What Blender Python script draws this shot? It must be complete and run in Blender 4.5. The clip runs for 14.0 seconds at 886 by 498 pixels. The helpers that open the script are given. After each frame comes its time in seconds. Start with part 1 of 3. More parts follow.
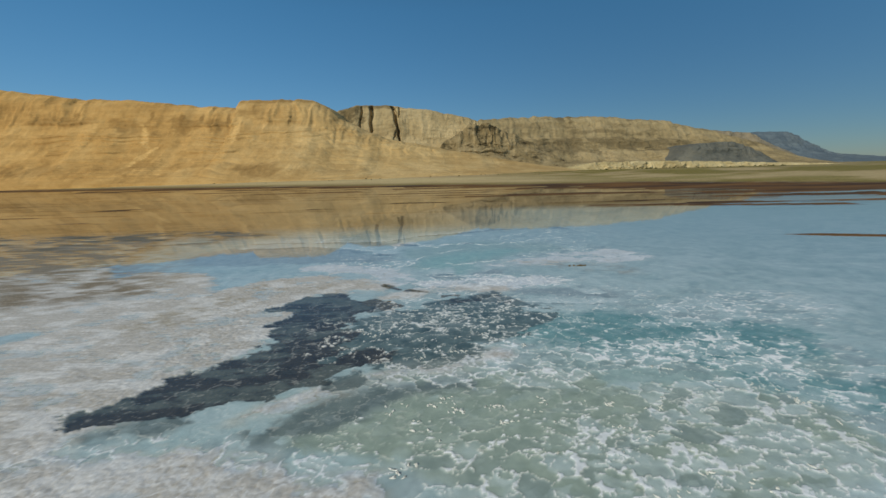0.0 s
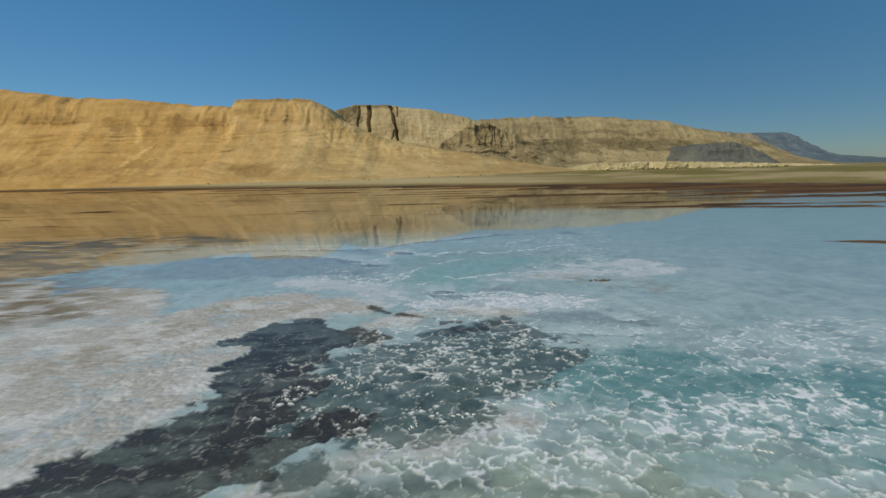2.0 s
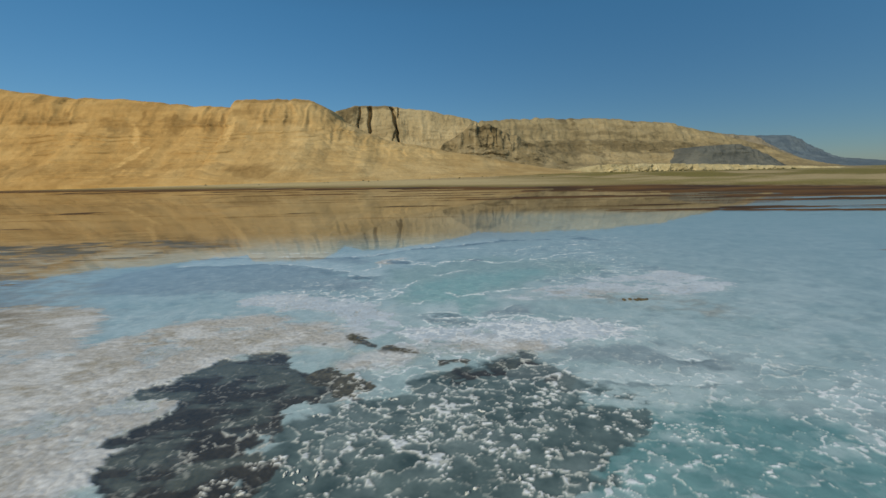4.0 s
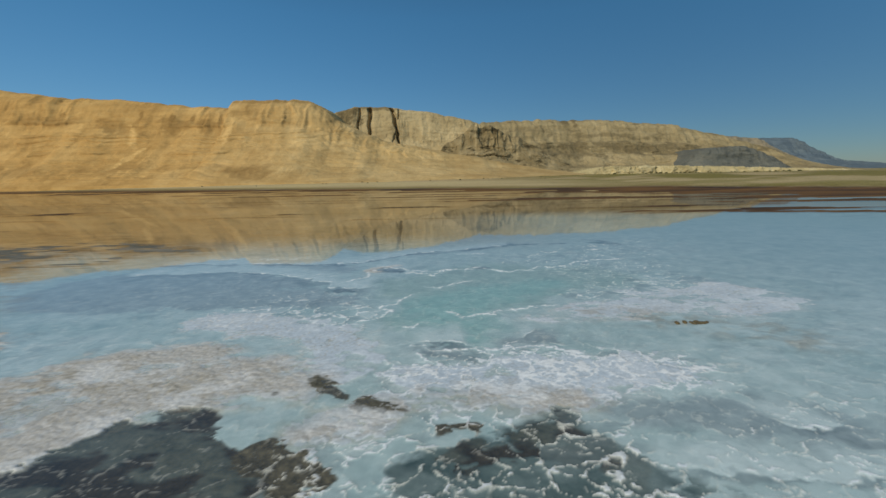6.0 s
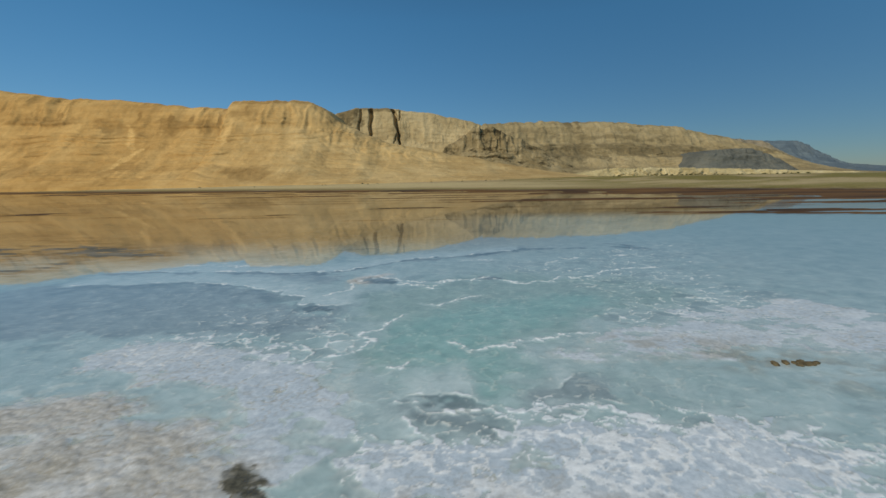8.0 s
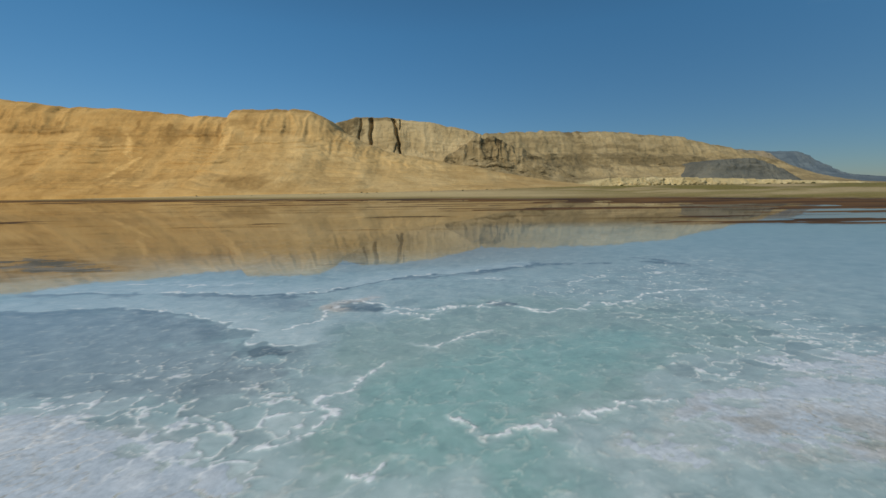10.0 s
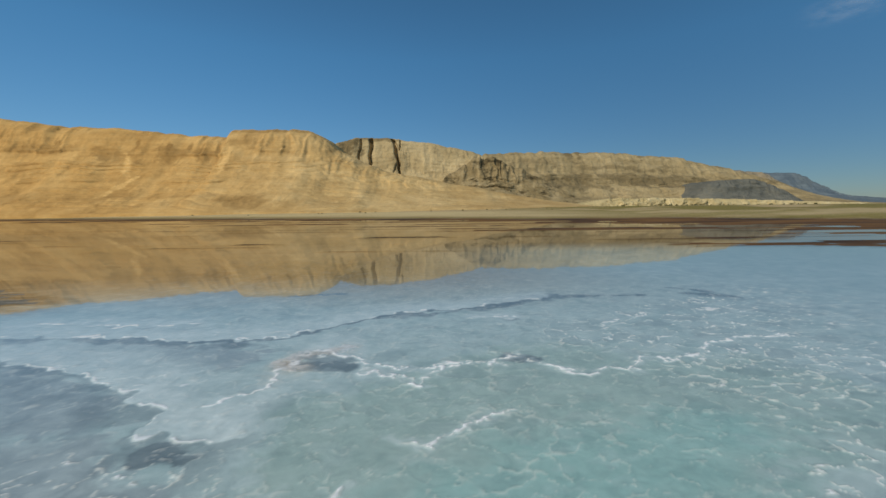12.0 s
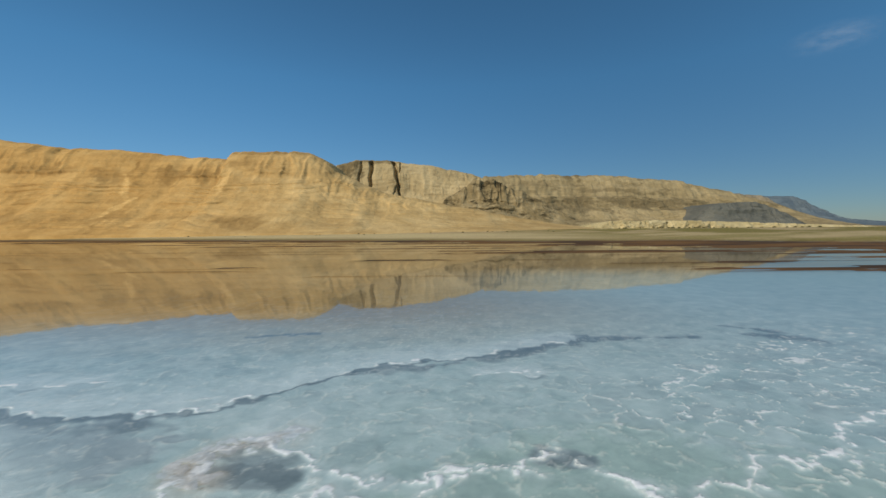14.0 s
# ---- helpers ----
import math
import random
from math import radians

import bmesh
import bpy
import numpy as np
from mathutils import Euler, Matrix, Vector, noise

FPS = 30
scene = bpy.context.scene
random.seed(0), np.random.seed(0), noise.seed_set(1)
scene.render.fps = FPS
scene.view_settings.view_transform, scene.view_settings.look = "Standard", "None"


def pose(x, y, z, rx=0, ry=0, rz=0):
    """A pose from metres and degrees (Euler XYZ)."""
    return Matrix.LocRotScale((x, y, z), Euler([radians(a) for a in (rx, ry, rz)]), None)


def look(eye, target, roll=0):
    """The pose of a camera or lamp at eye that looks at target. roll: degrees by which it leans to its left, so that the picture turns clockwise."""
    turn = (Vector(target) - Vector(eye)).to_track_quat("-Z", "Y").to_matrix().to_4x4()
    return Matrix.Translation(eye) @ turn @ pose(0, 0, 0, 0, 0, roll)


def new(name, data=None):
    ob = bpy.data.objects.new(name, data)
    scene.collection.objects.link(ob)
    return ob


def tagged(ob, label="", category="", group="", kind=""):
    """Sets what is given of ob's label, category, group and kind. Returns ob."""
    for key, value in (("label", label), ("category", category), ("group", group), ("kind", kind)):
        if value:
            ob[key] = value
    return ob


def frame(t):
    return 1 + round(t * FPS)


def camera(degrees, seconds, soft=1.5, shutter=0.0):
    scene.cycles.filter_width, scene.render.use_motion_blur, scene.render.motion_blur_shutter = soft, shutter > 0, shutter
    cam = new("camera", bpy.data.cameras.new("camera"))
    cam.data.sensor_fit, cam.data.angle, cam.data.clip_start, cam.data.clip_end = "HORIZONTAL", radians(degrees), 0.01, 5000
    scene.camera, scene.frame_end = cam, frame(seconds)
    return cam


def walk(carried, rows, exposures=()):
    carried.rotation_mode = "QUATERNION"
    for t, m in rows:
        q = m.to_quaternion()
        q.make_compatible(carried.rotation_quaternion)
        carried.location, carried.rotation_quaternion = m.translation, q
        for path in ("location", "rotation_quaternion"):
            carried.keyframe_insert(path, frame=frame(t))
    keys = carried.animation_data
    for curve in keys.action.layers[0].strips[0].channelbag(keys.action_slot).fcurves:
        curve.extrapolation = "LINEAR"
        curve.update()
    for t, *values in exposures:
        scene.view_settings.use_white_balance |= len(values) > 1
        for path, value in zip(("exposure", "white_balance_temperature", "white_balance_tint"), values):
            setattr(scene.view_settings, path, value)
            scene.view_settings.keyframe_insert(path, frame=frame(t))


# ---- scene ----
cam = camera(97.8, 14.0)
PATH = [
    (0, look((0.00, 0.00, 24.00), (0.10, 9.79, 21.98), -1.33)),
    (0.5, look((0.05, 3.61, 23.89), (0.16, 13.40, 21.87), -1.30)),
    (1, look((0.10, 7.22, 23.77), (0.23, 17.02, 21.76), -1.28)),
    (1.5, look((0.16, 10.84, 23.62), (0.29, 20.64, 21.61), -1.25)),
    (2, look((0.21, 14.47, 23.44), (0.34, 24.27, 21.43), -1.23)),
    (2.5, look((0.26, 18.11, 23.20), (0.40, 27.91, 21.21), -1.20)),
    (3, look((0.32, 21.76, 22.90), (0.45, 31.56, 20.92), -1.17)),
    (5.5, look((0.60, 40.17, 20.45), (0.70, 49.98, 18.55), -1.04)),
    (6, look((0.65, 43.86, 19.86), (0.75, 53.68, 17.97), -1.01)),
    (6.5, look((0.71, 47.56, 19.27), (0.80, 57.38, 17.39), -0.98)),
    (7, look((0.77, 51.24, 18.70), (0.85, 61.07, 16.83), -0.94)),
    (7.5, look((0.83, 54.92, 18.15), (0.90, 64.75, 16.30), -0.91)),
    (10, look((1.13, 73.07, 16.05), (1.19, 82.94, 14.47), -0.73)),
    (10.5, look((1.19, 76.61, 15.81), (1.25, 86.51, 14.36), -0.69)),
    (11, look((1.26, 80.11, 15.61), (1.32, 90.03, 14.31), -0.66)),
    (11.5, look((1.32, 83.57, 15.45), (1.39, 93.50, 14.25), -0.62)),
    (12, look((1.38, 87.00, 15.30), (1.46, 96.94, 14.23), -0.58)),
    (12.5, look((1.45, 90.43, 15.14), (1.53, 100.39, 14.22), -0.54)),
    (13, look((1.51, 93.88, 14.99), (1.60, 103.85, 14.21), -0.50)),
    (13.5, look((1.57, 97.36, 14.84), (1.66, 107.34, 14.20), -0.46)),
    (14, look((1.64, 100.84, 14.68), (1.73, 110.83, 14.18), -0.42)),
]
walk(cam, PATH, [(0, -0.16, 6700, 6), (7.5, -0.16, 6680, 6), (11, -0.08, 6720, 9), (14, 0.03, 6790, 9)])

# ---------- light ----------
SUN_EL, SUN_AZ = 38.0, -42.0      # elevation; azimuth of the light's origin, measured from behind the camera towards its right
sun_from = Vector((math.sin(radians(SUN_AZ)) * math.cos(radians(SUN_EL)), -math.cos(radians(SUN_AZ)) * math.cos(radians(SUN_EL)), math.sin(radians(SUN_EL))))
sun_data = bpy.data.lights.new("sun", "SUN")
sun_data.energy, sun_data.angle, sun_data.color = 3.7, radians(0.5), (1.0, 0.94, 0.85)
sun = new("sun", sun_data)
sun.matrix_world = look(sun_from * 100, (0, 0, 0))
world = bpy.data.worlds.new("desert_sky")
scene.world = world
world.use_nodes = True
wn = world.node_tree.nodes
sky = wn.new("ShaderNodeTexSky")
sky.sky_type, sky.sun_disc = "NISHITA", False
sky.sun_elevation = radians(SUN_EL)
sky.sun_rotation = math.atan2(-sun_from.x, sun_from.y)
sky.altitude, sky.air_density, sky.dust_density, sky.ozone_density = 2500, 1.0, 1.2, 3.0
tone = wn.new("ShaderNodeMix")
tone.data_type, tone.blend_type = "RGBA", "MULTIPLY"
tone.inputs[0].default_value, tone.inputs[7].default_value = 1.0, (0.48, 0.92, 1.0, 1)
world.node_tree.links.new(sky.outputs[0], tone.inputs[6])
# dust that dulls the sky towards the horizon
gaze, parts = wn.new("ShaderNodeTexCoord"), wn.new("ShaderNodeSeparateXYZ")
world.node_tree.links.new(gaze.outputs["Generated"], parts.inputs[0])
dust = wn.new("ShaderNodeValToRGB")
dust.color_ramp.elements[0].position, dust.color_ramp.elements[0].color = 0.0, (0.92, 0.54, 0.53, 1)
dust.color_ramp.elements[1].position, dust.color_ramp.elements[1].color = 0.34, (1, 1, 1, 1)
world.node_tree.links.new(parts.outputs["Z"], dust.inputs[0])
dusty = wn.new("ShaderNodeMix")
dusty.data_type, dusty.blend_type, dusty.inputs[0].default_value = "RGBA", "MULTIPLY", 1.0
world.node_tree.links.new(tone.outputs[2], dusty.inputs[6])
world.node_tree.links.new(dust.outputs[0], dusty.inputs[7])
world.node_tree.links.new(dusty.outputs[2], wn["Background"].inputs[0])
wn["Background"].inputs[1].default_value = 0.104


# ---------- noise on arrays ----------
def lattice(ix, iy, seed):
    h = (ix.astype(np.int64) * 374761393 + iy.astype(np.int64) * 668265263 + seed * 974711) & 0x7FFFFFFF
    h = ((h ^ (h >> 13)) * 1274126177) & 0x7FFFFFFF
    return ((h ^ (h >> 16)) & 0xFFFF) / 65535.0


def value_noise(x, y, seed=0):
    """Smooth noise from 0 to 1."""
    ix, iy = np.floor(x), np.floor(y)
    fx, fy = x - ix, y - iy
    fx, fy = fx * fx * fx * (fx * (fx * 6 - 15) + 10), fy * fy * fy * (fy * (fy * 6 - 15) + 10)
    a, b = lattice(ix, iy, seed), lattice(ix + 1, iy, seed)
    c, d = lattice(ix, iy + 1, seed), lattice(ix + 1, iy + 1, seed)
    return (a * (1 - fx) + b * fx) * (1 - fy) + (c * (1 - fx) + d * fx) * fy


def fbm(x, y, octaves=4, seed=0, gain=0.5):
    total, amp, norm = 0, 1.0, 0
    for k in range(octaves):
        total = total + amp * value_noise(x * 2 ** k + 17.3 * k, y * 2 ** k - 9.1 * k, seed + k)
        norm, amp = norm + amp, amp * gain
    return total / norm


def smooth(a, b, v):
    t = np.clip((v - a) / (b - a), 0, 1)
    return t * t * (3 - 2 * t)


def chain_distance(x, y, chain):
    """Signed distance from a string of discs (x, y, radius) joined by tapering bands; below 0 inside; far off it counts as 1000."""
    best = np.full(x.shape, 1000.0)
    reach = max(c[2] for c in chain) + 12
    at = np.flatnonzero((x > min(c[0] for c in chain) - reach) & (x < max(c[0] for c in chain) + reach) & (y > min(c[1] for c in chain) - reach) & (y < max(c[1] for c in chain) + reach))
    px, py, low = x[at], y[at], np.full(at.shape, 1000.0)
    for (ax, ay, ar), (bx, by, br) in zip(chain, chain[1:]):
        vx, vy = bx - ax, by - ay
        t = np.clip(((px - ax) * vx + (py - ay) * vy) / (vx * vx + vy * vy), 0, 1)
        low = np.minimum(low, np.hypot(px - ax - t * vx, py - ay - t * vy) - (ar + t * (br - ar)))
    if len(chain) == 1:
        low = np.hypot(px - chain[0][0], py - chain[0][1]) - chain[0][2]
    best[at] = low
    return best


# ---------- materials ----------
def material(name, rough=0.8, spec=0.3):
    m = bpy.data.materials.new(name)
    m.use_nodes = True
    b = m.node_tree.nodes["Principled BSDF"]
    b.inputs["Roughness"].default_value = rough
    b.inputs["Specular IOR Level"].default_value = spec
    return m, m.node_tree, b


def node(tree, kind, **values):
    n = tree.nodes.new(kind)
    for key, v in values.items():
        n.inputs[key].default_value = v
    return n


def noise_tex(tree, scale, detail=5, rough=0.55, stretch=None):
    n = node(tree, "ShaderNodeTexNoise", Scale=scale, Detail=detail, Roughness=rough)
    g = tree.nodes.new("ShaderNodeNewGeometry")
    if stretch:
        mp = tree.nodes.new("ShaderNodeMapping")
        mp.inputs["Scale"].default_value = stretch
        tree.links.new(g.outputs["Position"], mp.inputs["Vector"])
        tree.links.new(mp.outputs[0], n.inputs["Vector"])
    else:
        tree.links.new(g.outputs["Position"], n.inputs["Vector"])
    return n


def ramp(tree, source, stops):
    r = tree.nodes.new("ShaderNodeValToRGB")
    el = r.color_ramp.elements
    while len(el) < len(stops):
        el.new(0.5)
    for e, (p, c) in zip(el, stops):
        e.position, e.color = p, (*c, 1) if len(c) == 3 else c
    tree.links.new(source, r.inputs[0])
    return r.outputs[0]


def mixed(tree, factor, a, b, how="MIX"):
    m = tree.nodes.new("ShaderNodeMix")
    m.data_type, m.blend_type = "RGBA", how
    for socket, v in ((m.inputs[0], factor), (m.inputs[6], a), (m.inputs[7], b)):
        if isinstance(v, (int, float)):
            socket.default_value = v
        elif isinstance(v, tuple):
            socket.default_value = (*v, 1)
        else:
            tree.links.new(v, socket)
    return m.outputs[2]


def attribute(tree, name):
    a = tree.nodes.new("ShaderNodeAttribute")
    a.attribute_name = name
    return a.outputs["Fac"]


def bumped(tree, bsdf, height, strength, distance):
    b = node(tree, "ShaderNodeBump", Strength=strength, Distance=distance)
    tree.links.new(height, b.inputs["Height"])
    tree.links.new(b.outputs[0], bsdf.inputs["Normal"])


def lakebed_material():
    m, tree, b = material("salt_lakebed", 0.85, 0.25)
    fine, mid, big = noise_tex(tree, 2.2, 7, 0.65), noise_tex(tree, 0.35, 6, 0.6), noise_tex(tree, 0.03, 4, stretch=(0.35, 1, 1))
    pale = ramp(tree, mid.outputs[0], [(0.3, (0.275, 0.385, 0.43)), (0.7, (0.385, 0.49, 0.535))])
    film = ramp(tree, mid.outputs[0], [(0.3, (0.41, 0.505, 0.565)), (0.7, (0.52, 0.605, 0.66))])
    chalk = ramp(tree, fine.outputs[0], [(0.25, (0.35, 0.41, 0.45)), (0.5, (0.455, 0.515, 0.56)), (0.75, (0.56, 0.61, 0.645))])
    teal = ramp(tree, mid.outputs[0], [(0.3, (0.27, 0.38, 0.40)), (0.7, (0.34, 0.45, 0.47))])
    aqua = ramp(tree, mid.outputs[0], [(0.3, (0.235, 0.395, 0.42)), (0.7, (0.31, 0.47, 0.495))])
    grey = ramp(tree, mid.outputs[0], [(0.3, (0.24, 0.31, 0.29)), (0.7, (0.345, 0.415, 0.385))])
    dark = mixed(tree, 0.5, ramp(tree, mid.outputs[0], [(0.3, (0.018, 0.021, 0.023)), (0.7, (0.078, 0.076, 0.07))]), ramp(tree, fine.outputs[0], [(0.3, (0.010, 0.011, 0.011)), (0.75, (0.105, 0.09, 0.065))]))
    slate = ramp(tree, mid.outputs[0], [(0.3, (0.13, 0.18, 0.215)), (0.7, (0.21, 0.27, 0.31))])
    crust = ramp(tree, fine.outputs[0], [(0.25, (0.345, 0.315, 0.265)), (0.5, (0.44, 0.42, 0.38)), (0.75, (0.54, 0.53, 0.51))])
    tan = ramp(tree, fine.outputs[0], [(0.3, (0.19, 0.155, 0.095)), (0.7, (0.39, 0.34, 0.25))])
    salt = ramp(tree, fine.outputs[0], [(0.3, (0.64, 0.65, 0.64)), (0.7, (0.84, 0.85, 0.84))])
    mud = ramp(tree, big.outputs[0], [(0.35, (0.045, 0.020, 0.004)), (0.65, (0.17, 0.08, 0.016))])
    sand = ramp(tree, mid.outputs[0], [(0.3, (0.34, 0.24, 0.11)), (0.7, (0.48, 0.37, 0.20))])
    olive = ramp(tree, mid.outputs[0], [(0.3, (0.12, 0.098, 0.018)), (0.7, (0.24, 0.19, 0.045))])
    silt = ramp(tree, big.outputs[0], [(0.3, (0.25, 0.195, 0.11)), (0.7, (0.34, 0.275, 0.175))])
    deep = ramp(tree, mid.outputs[0], [(0.3, (0.052, 0.088, 0.096)), (0.7, (0.16, 0.22, 0.232))])
    blue = ramp(tree, mid.outputs[0], [(0.3, (0.24, 0.31, 0.36)), (0.7, (0.325, 0.40, 0.45))])
    gloom = ramp(tree, mid.outputs[0], [(0.3, (0.11, 0.15, 0.16)), (0.7, (0.20, 0.25, 0.255))])
    jade = ramp(tree, mid.outputs[0], [(0.3, (0.115, 0.25, 0.28)), (0.7, (0.205, 0.36, 0.395))])
    murk = ramp(tree, fine.outputs[0], [(0.3, (0.04, 0.04, 0.03)), (0.7, (0.15, 0.135, 0.095))])
    umber = ramp(tree, fine.outputs[0], [(0.3, (0.10, 0.08, 0.05)), (0.7, (0.27, 0.215, 0.14))])
    beach = ramp(tree, mid.outputs[0], [(0.3, (0.39, 0.305, 0.14)), (0.7, (0.54, 0.43, 0.22))])
    half = node(tree, "ShaderNodeMath")
    half.operation = "MULTIPLY"
    half.inputs[1].default_value = 0.75
    tree.links.new(attribute(tree, "film"), half.inputs[0])
    c = mixed(tree, half.outputs[0], pale, film)
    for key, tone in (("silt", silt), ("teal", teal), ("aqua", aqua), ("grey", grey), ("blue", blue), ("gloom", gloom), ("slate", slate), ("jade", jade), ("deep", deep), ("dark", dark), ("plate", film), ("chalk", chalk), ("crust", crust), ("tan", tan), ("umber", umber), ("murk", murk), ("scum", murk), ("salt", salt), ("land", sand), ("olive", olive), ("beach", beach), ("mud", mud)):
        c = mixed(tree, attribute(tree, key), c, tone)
    swirl = noise_tex(tree, 0.8, 7, 0.66, stretch=(0.8, 1.0, 1))
    swirl.inputs["Distortion"].default_value = 1.2
    c = mixed(tree, 1.0, c, ramp(tree, swirl.outputs[0], [(0.32, (0.87, 0.88, 0.89)), (0.5, (1.0, 1.0, 1.0)), (0.66, (1.09, 1.08, 1.08))]), "MULTIPLY")
    tree.links.new(c, b.inputs["Base Color"])
    bumped(tree, b, fine.outputs[0], 0.22, 0.06)
    return m


def water_material():
    """Still, clear brine: see-through from above, a mirror at a low angle."""
    m = bpy.data.materials.new("brine")
    m.use_nodes = True
    tree = m.node_tree
    tree.nodes.clear()
    out = tree.nodes.new("ShaderNodeOutputMaterial")
    clear = node(tree, "ShaderNodeBsdfTransparent", Color=(0.93, 0.97, 0.97, 1))
    gloss = node(tree, "ShaderNodeBsdfGlossy", Roughness=0.03)
    fres = node(tree, "ShaderNodeFresnel", IOR=1.85)
    mix = tree.nodes.new("ShaderNodeMixShader")
    ripple = noise_tex(tree, 0.6, 3, stretch=(0.5, 1, 1))
    bump = node(tree, "ShaderNodeBump", Strength=0.04, Distance=0.02)
    tree.links.new(ripple.outputs[0], bump.inputs["Height"])
    tree.links.new(bump.outputs[0], gloss.inputs["Normal"])
    tree.links.new(fres.outputs[0], mix.inputs[0])
    tree.links.new(clear.outputs[0], mix.inputs[1])
    tree.links.new(gloss.outputs[0], mix.inputs[2])
    tree.links.new(mix.outputs[0], out.inputs[0])
    return m


def rock_material(name, low, middle, high, rubble=0.25, flute=0.4, band=0.40, relief=0.9):
    m, tree, b = material(name, 0.95, 0.1)
    broad, fine = noise_tex(tree, 0.011, 7, 0.65, stretch=(1, 1, 1.6)), noise_tex(tree, 0.09, 7, 0.68, stretch=(1, 1, 1.4))
    strata = noise_tex(tree, 0.045, 6, 0.62, stretch=(0.12, 0.12, 1.7))
    spots = noise_tex(tree, 0.035, 7, 0.72, stretch=(0.55, 0.55, 1.3))
    scree = noise_tex(tree, 0.05, 6, 0.6, stretch=(1.0, 0.5, 0.22))
    c = ramp(tree, broad.outputs[0], [(0.35, low), (0.5, middle), (0.64, high)])
    c = mixed(tree, band, c, ramp(tree, strata.outputs[0], [(0.36, tuple(v * 0.72 for v in middle)), (0.6, tuple(min(1, v * 1.18) for v in middle))]))
    c = mixed(tree, 0.22, c, ramp(tree, fine.outputs[0], [(0.3, low), (0.7, high)]))
    pale = ramp(tree, scree.outputs[0], [(0.56, (0, 0, 0)), (0.70, (flute, flute, flute))])
    c = mixed(tree, pale, c, tuple(min(1, v * 1.25) for v in high))
    # dark colour for darker rock, and for shade painted on slopes and in notches
    c = mixed(tree, attribute(tree, "dun_shade"), c, ramp(tree, fine.outputs[0], [(0.3, tuple(v * 0.35 for v in low)), (0.7, tuple(v * 0.75 for v in low))]))
    c = mixed(tree, attribute(tree, "fan"), c, ramp(tree, fine.outputs[0], [(0.3, middle), (0.7, tuple(min(1, v * 1.3) for v in high))]))
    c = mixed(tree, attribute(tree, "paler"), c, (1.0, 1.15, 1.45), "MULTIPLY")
    patch = ramp(tree, spots.outputs[0], [(0.53, (0, 0, 0)), (0.64, (rubble, rubble, rubble))])
    c = mixed(tree, patch, c, tuple(v * 0.4 for v in low))
    tree.links.new(c, b.inputs["Base Color"])
    bumped(tree, b, fine.outputs[0], relief, 5.0)
    return m


LAKEBED, BRINE = lakebed_material(), water_material()
OCHRE = rock_material("ochre_marl", (0.325, 0.175, 0.05), (0.455, 0.27, 0.09), (0.57, 0.365, 0.14), 0.22, flute=0.12, band=0.4, relief=0.4)
GREY_ROCK = rock_material("grey_brown_limestone", (0.26, 0.19, 0.09), (0.39, 0.295, 0.15), (0.51, 0.40, 0.22), 0.4, flute=0.12, relief=0.5)
BUFF = rock_material("buff_limestone", (0.18, 0.135, 0.068), (0.28, 0.215, 0.108), (0.41, 0.32, 0.175), 0.5, flute=0.05, band=0.4, relief=0.35)
CRAG = rock_material("brown_crag_rock", (0.10, 0.075, 0.036), (0.22, 0.165, 0.08), (0.38, 0.295, 0.16), 0.95, flute=0.6, band=0.3)
PALE_MARL = rock_material("pale_marl", (0.29, 0.22, 0.10), (0.45, 0.36, 0.18), (0.60, 0.50, 0.29))
# base colour darkened to read as a slope in shadow
SHADY_ROCK = rock_material("shade_toned_rock", (0.08, 0.087, 0.078), (0.12, 0.123, 0.105), (0.20, 0.185, 0.14), 0.5, flute=0.1, relief=1.0)
# buff rock with the haze of distance put into its base colour
FAR_ROCK = rock_material("haze_dulled_far_rock", (0.15, 0.125, 0.085), (0.24, 0.20, 0.135), (0.34, 0.285, 0.19), 0.4, flute=0.1)
# slate tinted bluer to carry distance haze in the base colour
DARK_ROCK = rock_material("haze_blue_slate_rock", (0.075, 0.10, 0.12), (0.10, 0.13, 0.15), (0.14, 0.17, 0.18), flute=0.1, relief=0.4)


# ---------- the lakebed and the plain, one sheet ----------
def spread(fine_from, fine_to, step, low, high, grow, grow_down=None):
    """Even steps between two places, and ever longer ones out to the ends."""
    mids = list(np.arange(fine_from, fine_to + step / 2, step))
    up, down, s = [mids[-1]], [mids[0]], step
    while up[-1] < high:
        s *= grow
        up.append(up[-1] + s)
    s = step
    while down[-1] > low:
        s *= grow_down or grow
        down.append(down[-1] - s)
    return np.array(down[:0:-1] + mids + up[1:])


SHORE = [(-4000, 1150), (-1000, 850), (-450, 715), (-140, 620), (20, 565), (150, 515), (290, 505), (370, 440), (450, 370), (800, 230), (4000, 100)]


def shore_y(x):
    return np.interp(x, [s[0] for s in SHORE], [s[1] for s in SHORE])


